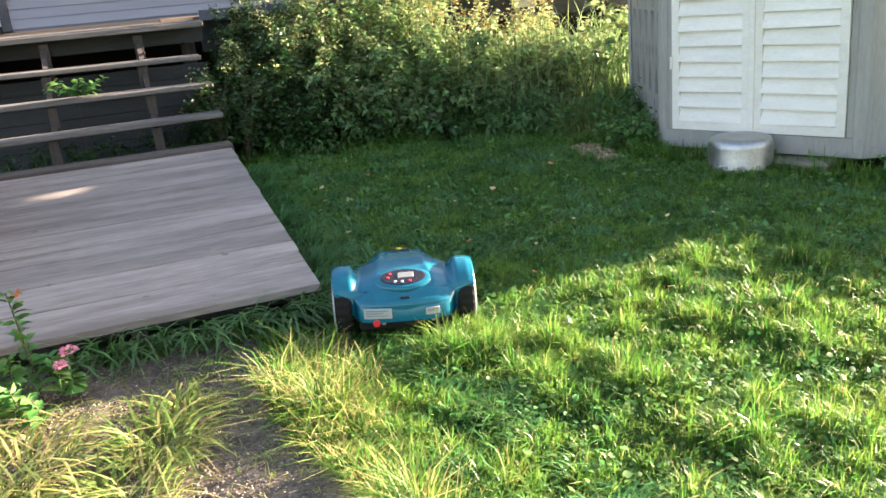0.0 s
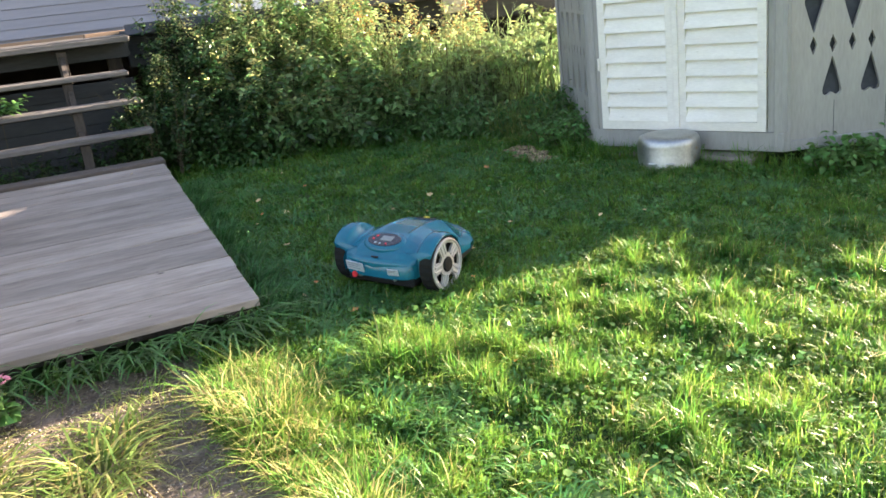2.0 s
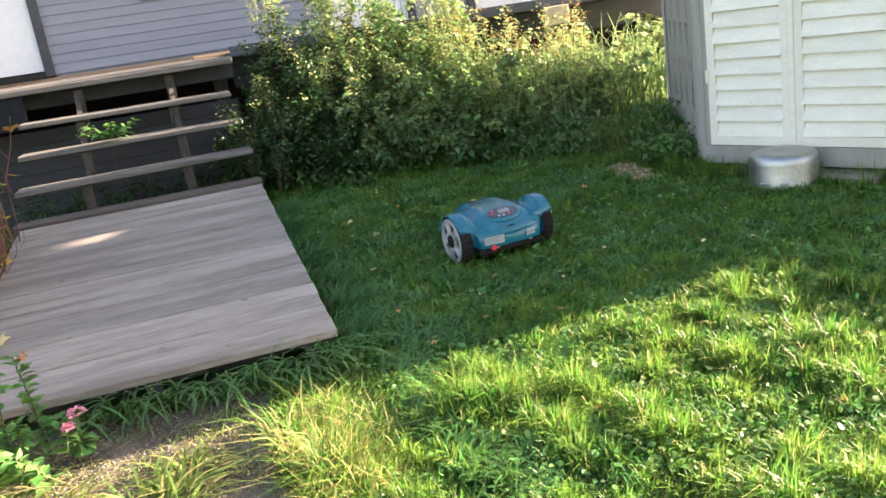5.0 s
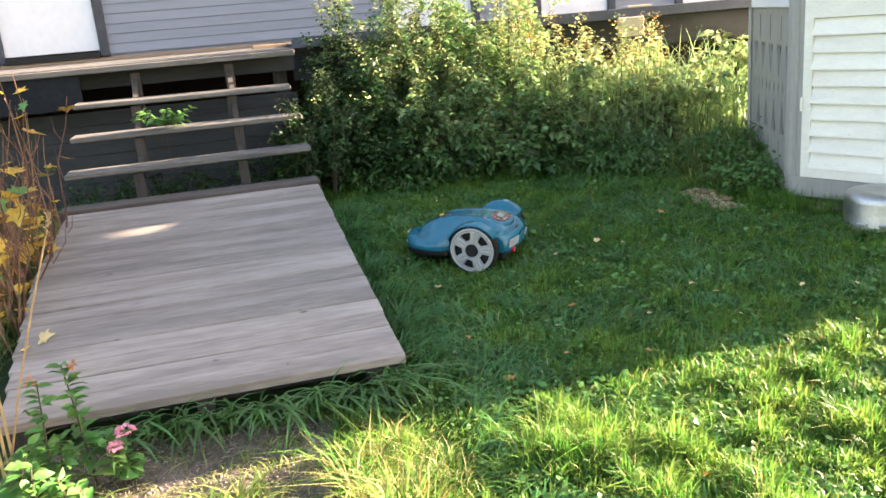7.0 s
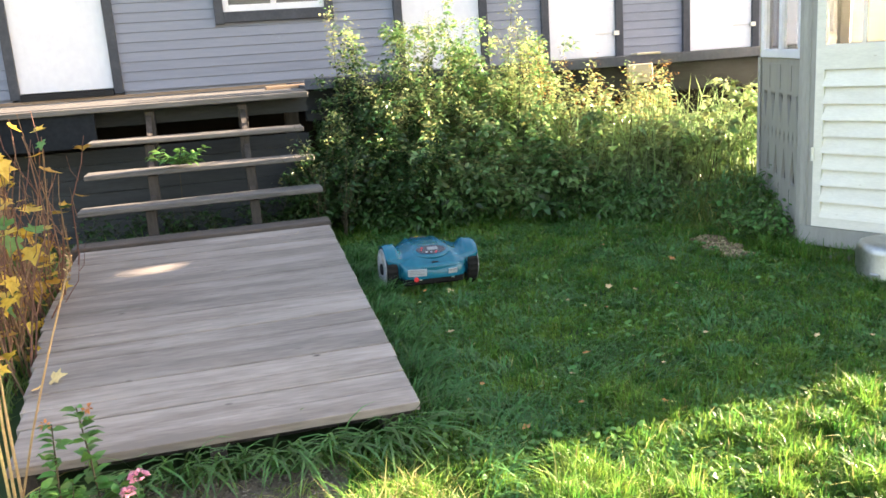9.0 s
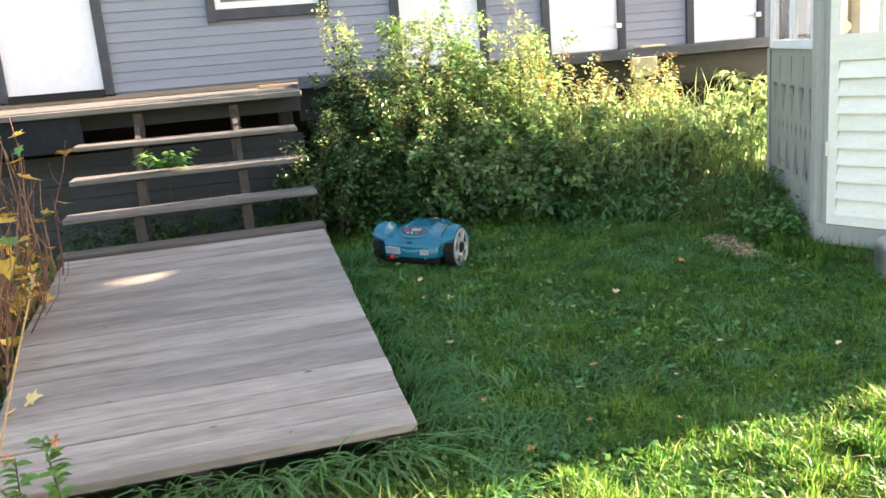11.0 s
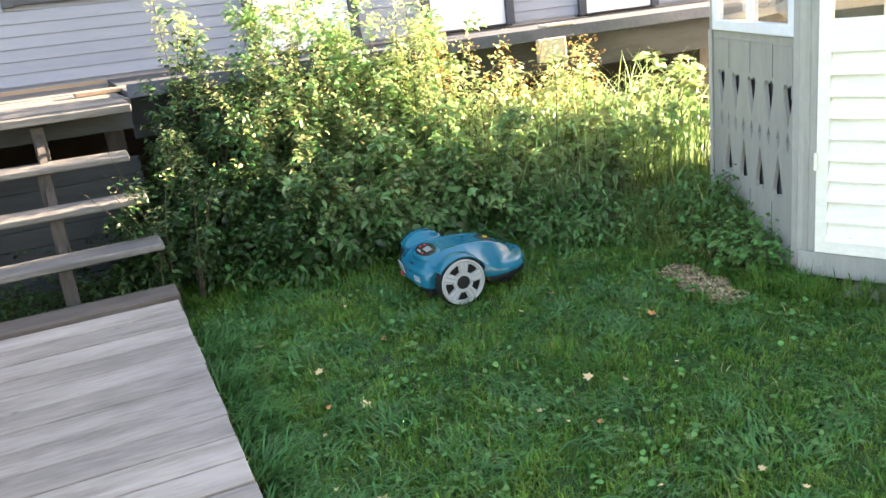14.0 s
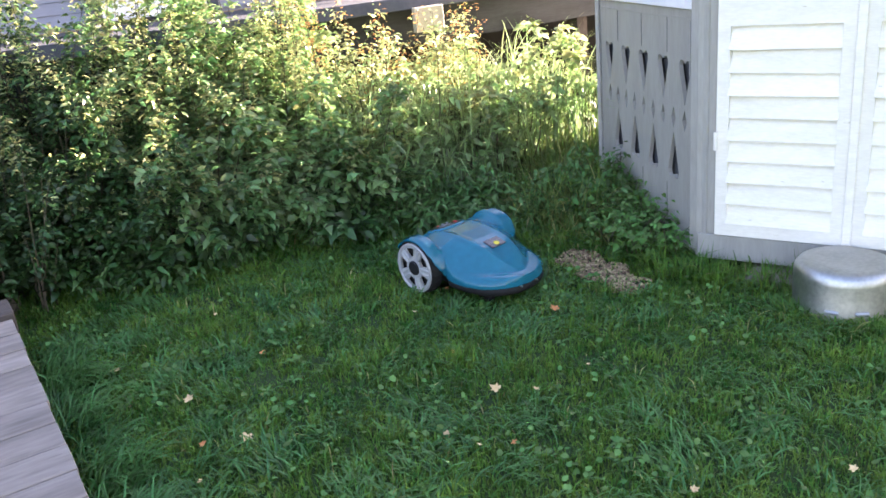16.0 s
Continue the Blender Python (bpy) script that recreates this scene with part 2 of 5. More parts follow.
# ---- mesh tools ----
def box(bm, x0, x1, y0, y1, z0, z1, m=None, bevel=0.0):
    """A box between two corners, its edges rounded by bevel, set by m."""
    t = bmesh.new()
    r = bmesh.ops.create_cube(t, size=1)
    for v in r["verts"]:
        v.co = Vector(((x0 + x1) / 2 + v.co.x * (x1 - x0), (y0 + y1) / 2 + v.co.y * (y1 - y0), (z0 + z1) / 2 + v.co.z * (z1 - z0)))
    if bevel:
        bmesh.ops.bevel(t, geom=t.edges[:], offset=bevel, segments=1, affect="EDGES")
    if m is not None:
        t.transform(m)
    tmp = bpy.data.meshes.new("tmp")
    t.to_mesh(tmp)
    t.free()
    bm.from_mesh(tmp)
    bpy.data.meshes.remove(tmp)
    return bm


def boxes(*rows, bevel=0.0):
    bm = bmesh.new()
    for row in rows:
        box(bm, *row, bevel=bevel)
    return bm


def tube(bm, points, radii, sides=6):
    """A tapered tube along points."""
    rings = []
    pts = [Vector(p) for p in points]
    for i, p in enumerate(pts):
        d = (pts[min(i + 1, len(pts) - 1)] - pts[max(i - 1, 0)]).normalized()
        u = d.orthogonal().normalized()
        w = d.cross(u)
        rings.append([bm.verts.new(p + radii[i] * (math.cos(a) * u + math.sin(a) * w)) for a in [2 * math.pi * k / sides for k in range(sides)]])
    for a, b in zip(rings, rings[1:]):
        for k in range(sides):
            bm.faces.new((a[k], a[(k + 1) % sides], b[(k + 1) % sides], b[k]))
    bm.faces.new(rings[0][::-1])
    bm.faces.new(rings[-1])
    return bm


def lathe(bm, profile, m, sides=32):
    """Turns (radius, height) pairs about the z axis."""
    rings = []
    for r, z in profile:
        rings.append([bm.verts.new(m @ Vector((r * math.cos(2 * math.pi * k / sides), r * math.sin(2 * math.pi * k / sides), z))) for k in range(sides)])
    for a, b in zip(rings, rings[1:]):
        for k in range(sides):
            bm.faces.new((a[k], a[(k + 1) % sides], b[(k + 1) % sides], b[k]))
    bm.faces.new(rings[0][::-1])
    bm.faces.new(rings[-1])
    return bm


def plate(bm, loops, m, depth):
    """A flat plate in the x-z plane, y from 0 to depth, with loops[0] as outline and the others as holes."""
    t = bmesh.new()
    edges = []
    for loop in loops:
        vs = [t.verts.new((x, 0, z)) for x, z in loop]
        edges += [t.edges.new((vs[i], vs[(i + 1) % len(vs)])) for i in range(len(vs))]
    bmesh.ops.triangle_fill(t, use_beauty=True, use_dissolve=False, edges=edges)
    r = bmesh.ops.extrude_face_region(t, geom=t.faces[:])
    for v in (e for e in r["geom"] if isinstance(e, bmesh.types.BMVert)):
        v.co.y += depth
    bmesh.ops.recalc_face_normals(t, faces=t.faces[:])
    t.transform(m)
    tmp = bpy.data.meshes.new("tmp")
    t.to_mesh(tmp)
    t.free()
    bm.from_mesh(tmp)
    bpy.data.meshes.remove(tmp)
    return bm


def smooth(me, on=True):
    me.polygons.foreach_set("use_smooth", [on] * len(me.polygons))


def part(name, bm, material, parent, label="", soft=False):
    """Links a bmesh as one mesh object under parent (or at top level)."""
    me = bm
    if isinstance(bm, bmesh.types.BMesh):
        me = bpy.data.meshes.new(name)
        bmesh.ops.recalc_face_normals(bm, faces=bm.faces[:])
        bm.to_mesh(me)
        bm.free()
    if soft:
        smooth(me)
    if not me.materials:
        me.materials.append(material)
    ob = new(name, me)
    ob.parent = parent
    if label:
        ob["label"] = label
    return ob


def thing(name, label, category, at=None, group="", kind=""):
    ob = new(name)
    ob.empty_display_size = 0.1
    if at is not None:
        ob.matrix_basis = at
    return tagged(ob, label, category, group, kind)


def mesh_np(name, verts, tris):
    me = bpy.data.meshes.new(name)
    v, f = np.asarray(verts, np.float32).reshape(-1, 3), np.asarray(tris, np.int32).reshape(-1, 3)
    me.vertices.add(len(v))
    me.vertices.foreach_set("co", v.ravel())
    me.loops.add(f.size)
    me.loops.foreach_set("vertex_index", f.ravel())
    me.polygons.add(len(f))
    me.polygons.foreach_set("loop_start", np.arange(0, f.size, 3, dtype=np.int32))
    me.update(calc_edges=True)
    me.validate()
    return me


def unit(v):
    return v / np.maximum(np.linalg.norm(v, axis=-1, keepdims=True), 1e-9)


def blades(rng, base, height, width, lean, droop=0.5):
    """Grass blades: arrays of base points, heights, widths and lean."""
    n = len(base)
    a = rng.uniform(0, 2 * np.pi, n)
    d = np.stack([np.cos(a), np.sin(a), 0 * a], 1)
    face = a + np.pi / 2 + rng.normal(0, 0.5, n)
    s = np.stack([np.cos(face), np.sin(face), 0 * a], 1) * (width / 2)[:, None]
    h, l = height[:, None], (lean * height)[:, None]
    up = np.array([0, 0, 1.0])
    mid = base + up * h * 0.6 + d * l * 0.35
    tip = base + up * h * (1 - droop * np.minimum(lean, 1.2)[:, None] * 0.5) + d * l
    v = np.stack([base - s, base + s, mid - s * 0.75, mid + s * 0.75, tip], 1)
    k = np.arange(n)[:, None] * 5
    f = np.concatenate([k + [0, 1, 3], k + [0, 3, 2], k + [2, 3, 4]], 1)
    return v.reshape(-1, 3), f.reshape(-1, 3)


def long_blades(rng, base, height, width, lean, way=None):
    """Arching long blades in five sections."""
    n = len(base)
    a = rng.uniform(0, 2 * np.pi, n) if way is None else way
    d = np.stack([np.cos(a), np.sin(a), 0 * a], 1)
    s = np.stack([-np.sin(a), np.cos(a), 0 * a], 1) * (width / 2)[:, None]
    rows = []
    for k, t in enumerate((0.0, 0.3, 0.55, 0.8, 1.0)):
        z = height * (t - 0.55 * np.minimum(lean, 1.4) * t**3)
        p = base + d * (lean * height * t**1.8)[:, None] + np.stack([0 * z, 0 * z, z], 1)
        wdt = (1, 1, 0.85, 0.6, 0.06)[k]
        rows += [p - s * wdt, p + s * wdt]
    v = np.stack(rows, 1)
    k = np.arange(n)[:, None] * 10
    f = np.concatenate([k + np.array([2 * i, 2 * i + 1, 2 * i + 3, 2 * i, 2 * i + 3, 2 * i + 2]) for i in range(4)], 1)
    return v.reshape(-1, 3), f.reshape(-1, 3)


def leaves(rng, base, way, size, aspect=0.45, fold=0.25, curl=0.25):
    """Folded, curled leaves that grow from base along way."""
    n = len(base)
    d = unit(way)
    up = np.array([0, 0, 1.0]) + rng.normal(0, 0.45, (n, 3))
    s = unit(np.cross(d, up))
    u = np.cross(s, d)
    L = size[:, None]
    W = L * aspect * rng.uniform(0.75, 1.15, (n, 1)) * 0.5
    q = base + d * L * 0.3
    r = base + d * L * 0.68 - u * L * curl * 0.25
    v = np.stack([base, q - s * W + u * W * fold, q, q + s * W + u * W * fold, r - s * W * 0.8 + u * W * fold, r, r + s * W * 0.8 + u * W * fold, base + d * L - u * L * curl], 1)
    k = np.arange(n)[:, None] * 8
    f = np.concatenate([k + np.array(t) for t in ([0, 2, 1], [0, 3, 2], [1, 2, 5], [1, 5, 4], [2, 3, 6], [2, 6, 5], [4, 5, 7], [5, 6, 7])], 1)
    return v.reshape(-1, 3), f.reshape(-1, 3)


def merge(*pieces):
    vs, fs, n = [], [], 0
    for v, f in pieces:
        vs.append(v)
        fs.append(f + n)
        n += len(v)
    return np.concatenate(vs), np.concatenate(fs)


def gz(x, y):
    """Height of the ground."""
    yy = np.clip(y, -30, 9.5)
    return -0.19 + 0.0433 * yy + 0.012 * np.sin(1.7 * x + 0.6) * np.sin(1.3 * y)


def on_ground(x, y, dz=0.0):
    return np.stack([x, y, gz(x, y) + dz], 1)


# ---- ground ----
def make_ground():
    xs = np.concatenate([[-400, -120, -40, -15], np.linspace(-6, 9, 76), [15, 40, 120, 400]])
    ys = np.concatenate([[-400, -120, -40, -15], np.linspace(-4, 12, 81), [20, 40, 120, 400]])
    X, Y = np.meshgrid(xs, ys)
    Z = gz(X, Y)
    v = np.stack([X, Y, Z], -1).reshape(-1, 3)
    nx, ny = len(xs), len(ys)
    i, j = np.meshgrid(np.arange(nx - 1), np.arange(ny - 1))
    a = (j * nx + i).ravel()
    f = np.concatenate([np.stack([a, a + 1, a + nx + 1], 1), np.stack([a, a + nx + 1, a + nx], 1)])
    me = mesh_np("ground", v, f)
    smooth(me)
    ob = part("ground", me, M_soil, None)
    tagged(ob, "dark soil under mown lawn grass", "ground", kind="structure")


make_ground()

PLAT = (-1.0, 0.645, 3.46, 6.20)


def plat_z(y):
    return 0.099 + (y - 3.47) * 0.0853


# ---- ramp of planks ----
def make_platform():
    th = thing("plank_ramp", "weathered grey plank ramp lying on the lawn before the steps", "ramp")
    x0, x1, y0, y1 = PLAT
    slope = math.degrees(math.atan(0.0853))
    n = 18
    w = (y1 - y0) / n
    for i in range(3):
        x = x0 + 0.2 + i * (x1 - x0 - 0.32) / 2
        bm = bmesh.new()
        box(bm, x - 0.03, x + 0.03, 0.03, y1 - y0 - 0.02, -0.135, -0.037, pose(0, y0, plat_z(y0), slope))
        part("joist", bm, M_post, th)
    bm = bmesh.new()
    box(bm, x0 + 0.17, x1 - 0.02, 0.12, 0.155, -0.11, -0.037, pose(0, y0, plat_z(y0), slope))
    part("front_beam", bm, M_post, th)
    rng = random.Random(5)
    for i in range(n):
        y = y0 + (i + 0.5) * w
        bm = bmesh.new()
        gap = 0.009 if i in (2, 7) else rng.choice((0.002, 0.003, 0.004, 0.005, 0.007))
        box(bm, x0 + 0.15 * min(max((5.0 - y) / 1.5, 0), 1) + rng.uniform(-0.004, 0.004), x1 + rng.uniform(-0.004, 0.003), -w / 2 + gap, w / 2 - gap * 0.4, -0.036, rng.uniform(-0.003, 0.002), bevel=0.0025)
        ob = part("plank", bm, M_plank, th)
        ob.matrix_basis = pose(0, y, plat_z(y), slope + rng.uniform(-0.3, 0.3), rng.uniform(-0.08, 0.08), rng.uniform(-0.08, 0.08))


make_platform()


# ---- steps ----
def make_steps():
    th = thing("wooden_steps", "weathered grey open-riser wooden steps against a deck", "steps")
    rng = random.Random(3)
    for i, (y, z) in enumerate(((6.49, 0.555), (6.755, 0.768), (7.03, 0.975))):
        bm = bmesh.new()
        box(bm, -1.02 + 0.03 * i, 0.66 - 0.02 * i, 0, 0.235, -0.036, 0, bevel=0.006)
        ob = part("tread", bm, M_tread, th)
        ob.matrix_basis = pose(rng.uniform(-0.01, 0.01), y, z, rng.uniform(-1, 1), 0.3 * i - 0.2, rng.uniform(-0.3, 0.3))
    levels = ((6.5, 0.30, 0.51), (6.77, 0.51, 0.723), (7.045, 0.723, 0.93), (7.29, 0.93, 1.165))
    for x in (-0.545, 0.165):
        for i, (y, z0, z1) in enumerate(levels):
            bm = bmesh.new()
            lean = rng.uniform(-0.015, 0.015)
            box(bm, x - 0.035, x + 0.035, y + 0.04, y + 0.085, z0 - 0.04, z1, Matrix.Translation((lean, 0, 0)), bevel=0.004)
            part("riser_post", bm, M_post, th)
        bm = bmesh.new()
        tube(bm, [(x, 6.52, 0.25), (x, 7.35, 1.12)], [0.028, 0.028], 4)
        part("stringer", bm, M_post, th)
    bm = boxes((-1.05, 0.66, 6.215, 6.42, 0.262, 0.354), bevel=0.006)
    part("base_board", bm, M_base, th)


make_steps()


# ---- barn with its deck ----
WALL_Y = 10.0
DOORS = [(-2.085, -0.979), (1.995, 3.093), (3.76, 4.808), (5.62, 6.69)]


def make_barn():
    th = thing("barn", "long grey clapboard outbuilding with white doors and charcoal trim", "building")
    spans = [(-9.0, -2.085), (-0.979, 0.045), (1.318, 1.995), (3.093, 3.76), (4.808, 5.62), (6.69, 14.0)]
    bm = bmesh.new()
    for a, b in [(-9.0, -2.085), (-0.979, 1.995), (3.093, 3.76), (4.808, 5.62), (6.69, 14.0)]:
        if a == -0.979:
            box(bm, a, b, WALL_Y + 0.03, WALL_Y + 0.2, 1.2, 1.94)
            box(bm, a, 0.045, WALL_Y + 0.03, WALL_Y + 0.2, 1.94, 3.3)
            box(bm, 1.318, b, WALL_Y + 0.03, WALL_Y + 0.2, 1.94, 3.3)
            box(bm, 0.045, 1.318, WALL_Y + 0.03, WALL_Y + 0.2, 3.1, 3.3)
        else:
            box(bm, a, b, WALL_Y + 0.03, WALL_Y + 0.2, 1.2, 3.3)
    box(bm, -9, 14, WALL_Y + 0.03, WALL_Y + 0.2, 3.3, 3.9)
    box(bm, -9, -8.8, WALL_Y + 0.2, WALL_Y + 6, 0.2, 3.9)
    box(bm, 13.8, 14, WALL_Y + 0.2, WALL_Y + 6, 0.2, 3.9)
    box(bm, -9, 14, WALL_Y + 5.8, WALL_Y + 6, 0.2, 3.9)
    box(bm, -8.8, 13.8, WALL_Y + 0.2, WALL_Y + 5.8, 1.15, 1.2)
    wall = part("wall", bm, M_siding, th)
    made = {}
    z = 1.30
    row = 0
    while z < 3.85:
        todo = [(-0.979, 1.995)] + [s for s in spans if s not in ((-0.979, 0.045), (1.318, 1.995))] if z < 1.84 else spans
        if z >= 3.3:
            todo = [(-9.0, 14.0)]
        for a, b in todo:
            key = round(b - a, 3)
            if key not in made:
                t = bmesh.new()
                vs = [t.verts.new(c) for c in ((0, 0.03, 0), (0, 0.0, 0), (0, 0.010, 0.097), (0, 0.03, 0.103), (key, 0.03, 0), (key, 0.0, 0), (key, 0.010, 0.097), (key, 0.03, 0.103))]
                for q in ((0, 1, 2, 3), (7, 6, 5, 4), (0, 4, 5, 1), (1, 5, 6, 2), (2, 6, 7, 3), (3, 7, 4, 0)):
                    t.faces.new([vs[i] for i in q])
                me = bpy.data.meshes.new("siding_board")
                bmesh.ops.recalc_face_normals(t, faces=t.faces[:])
                t.to_mesh(me)
                t.free()
                made[key] = me
            ob = part("siding_board", made[key], M_siding, wall)
            ob.matrix_basis = pose(a, WALL_Y, z)
        z += 0.1
        row += 1
    for k, (a, b) in enumerate(DOORS):
        bottom = (1.345, 1.30, 1.30, 1.295)[k]
        door = part("door", boxes((a + 0.085, b - 0.085, WALL_Y + 0.0, WALL_Y + 0.05, bottom, 3.3), bevel=0.004), M_white, th, "white painted plank door, closed")
        for c, d in ((a, a + 0.095), (b - 0.095, b)):
            part("door_trim", boxes((c, d, WALL_Y - 0.035, WALL_Y + 0.028, 1.285, 3.3), bevel=0.003), M_trim, door, "charcoal painted trim board")
        part("threshold", boxes((a + 0.1, b - 0.1, WALL_Y - 0.05, WALL_Y + 0.03, 1.272, bottom - 0.012)), M_dark, door)
        if k >= 2:
            bm = boxes((b - 0.36, b - 0.04, WALL_Y - 0.012, WALL_Y - 0.002, 1.565, 1.58), (b - 0.13, b - 0.06, WALL_Y - 0.05, WALL_Y - 0.002, 1.545, 1.60), bevel=0.002)
            part("hasp", bm, M_steel, door, "galvanised hasp and bolt")
        for i in range(1, 8):
            x = a + 0.085 + i * (b - a - 0.17) / 8
            part("plank_seam", boxes((x - 0.0015, x + 0.0015, WALL_Y - 0.0015, WALL_Y + 0.002, bottom + 0.01, 3.29)), M_white, door)
    win = part("window", boxes((0.045, 0.14, WALL_Y - 0.035, WALL_Y + 0.03, 1.93, 3.1), (1.223, 1.318, WALL_Y - 0.035, WALL_Y + 0.03, 1.93, 3.1), (0.14, 1.223, WALL_Y - 0.035, WALL_Y + 0.03, 1.945, 2.055), (0.14, 1.223, WALL_Y - 0.035, WALL_Y + 0.03, 3.0, 3.1), bevel=0.003), M_trim, th, "charcoal trimmed window")
    part("sash", boxes((0.14, 0.2, WALL_Y - 0.005, WALL_Y + 0.05, 2.055, 3.0), (1.163, 1.223, WALL_Y - 0.005, WALL_Y + 0.05, 2.055, 3.0), (0.2, 1.163, WALL_Y - 0.005, WALL_Y + 0.05, 2.055, 2.125), (0.65, 0.71, WALL_Y - 0.004, WALL_Y + 0.05, 2.125, 3.0), bevel=0.003), M_white, win, "white painted sash")
    for a, b in ((0.2, 0.65), (0.71, 1.163)):
        part("pane", boxes((a, b, WALL_Y + 0.02, WALL_Y + 0.026, 2.125, 3.0)), M_glass, win).visible_shadow = False
    part("base_trim", boxes((-9, 14, WALL_Y - 0.03, WALL_Y + 0.02, 1.232, 1.268), bevel=0.004), M_brown, th, "brown weathered base board")
    t = bmesh.new()
    for s in (((-9.4, 9.55, 3.75), (14.4, 9.55, 3.75), (14.4, 13.0, 5.2), (-9.4, 13.0, 5.2)), ((-9.4, 16.4, 3.75), (14.4, 16.4, 3.75), (14.4, 13.0, 5.2), (-9.4, 13.0, 5.2))):
        t.faces.new([t.verts.new(c) for c in s])
    bmesh.ops.solidify(t, geom=t.faces[:], thickness=0.08)
    part("roof", t, M_roof, th)


make_barn()


def make_deck():
    th = thing("deck", "raised weathered timber deck along the outbuilding", "deck")
    rng = random.Random(8)
    y, k = 7.25, 0
    while y < 9.95:
        w = 0.145
        bm = boxes((-6, 0.70 + rng.uniform(-0.02, 0.02), 0, w - 0.008, -0.042, 0), bevel=0.004)
        ob = part("deck_board", bm, M_tread, th)
        ob.matrix_basis = pose(0, y, 1.225 + rng.uniform(-0.003, 0.003) + 0.012 * (k > 0))
        y += w
        k += 1
    y = 7.8
    while y < 9.95:
        bm = boxes((0.72, 12, 0, 0.14, -0.04, 0), bevel=0.003)
        ob = part("deck_board", bm, M_trim, th, "dark grey painted deck board")
        ob.matrix_basis = pose(0, y, 1.262)
        y += 0.148
    part("deck_fascia", boxes((0.72, 12, 7.77, 7.80, 1.225, 1.315), bevel=0.003), M_fascia, th, "dark grey painted fascia")
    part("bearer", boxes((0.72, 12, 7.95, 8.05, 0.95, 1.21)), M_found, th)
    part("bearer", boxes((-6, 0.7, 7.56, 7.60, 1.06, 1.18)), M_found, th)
    for x in (-5, -3.2, 0.6, 2.2, 5.6, 7.6, 9.6):
        part("deck_post", boxes((x - 0.06, x + 0.06, 8.0, 8.12, 0.0, 1.18), bevel=0.004), M_post, th)
    # these boards carry the shade behind the steps in their dark colour
    for i in range(7):
        z = 0.08 + i * 0.115
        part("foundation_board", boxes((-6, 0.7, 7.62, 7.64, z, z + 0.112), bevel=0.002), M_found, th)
    # wall coloured near-black to paint the shade beneath the deck
    part("shaded_back_wall", boxes((-9, 14, WALL_Y - 0.1, WALL_Y, 0.0, 1.18)), M_dark, th)
    ob = part("skirt_board", boxes((-6, -0.93, 7.285, 7.31, 0.93, 1.185), bevel=0.003), M_skirt, th, "charcoal painted skirt board")


make_deck()


def make_support_block():
    th = thing("timber_block", "pale raw timber block under the deck edge", "timber")
    part("block", boxes((3.73, 3.98, 7.72, 7.765, 1.06, 1.235), bevel=0.006), M_cream, th)
    th = thing("timber_offcut", "pale flat timber offcut on the deck edge", "timber")
    part("plank", boxes((3.84, 4.09, 7.765, 7.90, 1.316, 1.336), bevel=0.004), M_cream, th)
    th = thing("loose_board", "brown loose board lying on the deck", "board")
    ob = part("plank", boxes((0, 0.75, 0, 0.14, 0, 0.03), bevel=0.003), M_brown, th)
    th.matrix_basis = pose(0.42, 8.35, 1.24, 0, 0, 4)


make_support_block()


# ---- gazebo ----
SIDE = 1.36
APO = SIDE / 2 / math.tan(math.pi / 8)
C1 = Vector((3.585, 5.04))
DIRD = Vector((0.41, -0.912)).normalized()
INW = Vector((0.912, 0.41)).normalized()
GC = C1 + DIRD * SIDE / 2 + INW * APO
GYAW = math.degrees(math.atan2(DIRD.y, DIRD.x))
GZ0 = 0.07


def face_pose(k):
    """Origin at the face's first corner, x along the face, y inwards; k = 0 is the door, 1 the face after it, 7 the face before."""
    if k == 7:
        d = Vector((0.405, 0.914)).normalized()
        o = C1 + d * SIDE
        return pose(o.x, o.y, 0, 0, 0, math.degrees(math.atan2(-d.y, -d.x)))
    if k == 6:
        d7 = Vector((0.405, 0.914)).normalized()
        a = math.radians(GYAW + 270)
        d = Vector((math.cos(a), math.sin(a)))
        o = GC - Vector((-d.y, d.x)) * APO - d * SIDE / 2
        e = C1 + d7 * SIDE
        return pose(o.x, o.y, 0, 0, 0, math.degrees(math.atan2(e.y - o.y, e.x - o.x)))
    a = math.radians(GYAW + 45 * k)
    d = Vector((math.cos(a), math.sin(a)))
    n = Vector((-d.y, d.x))
    o = GC - n * APO - d * SIDE / 2
    return pose(o.x, o.y, 0, 0, 0, GYAW + 45 * k)


def heart(cx, ztip, ztop, w):
    """Outline of a heart with its tip at ztip and its lobes at ztop."""
    h = ztop - ztip
    side = [(0.0, 0.0), (0.30, 0.24), (0.62, 0.50), (0.92, 0.76), (1.0, 0.86), (0.92, 0.95), (0.66, 1.0), (0.34, 0.985), (0.08, 0.93)]
    pts = [(cx + x * w / 2, ztip + z * h) for x, z in side] + [(cx - x * w / 2, ztip + z * h) for x, z in side[:0:-1]]
    return pts


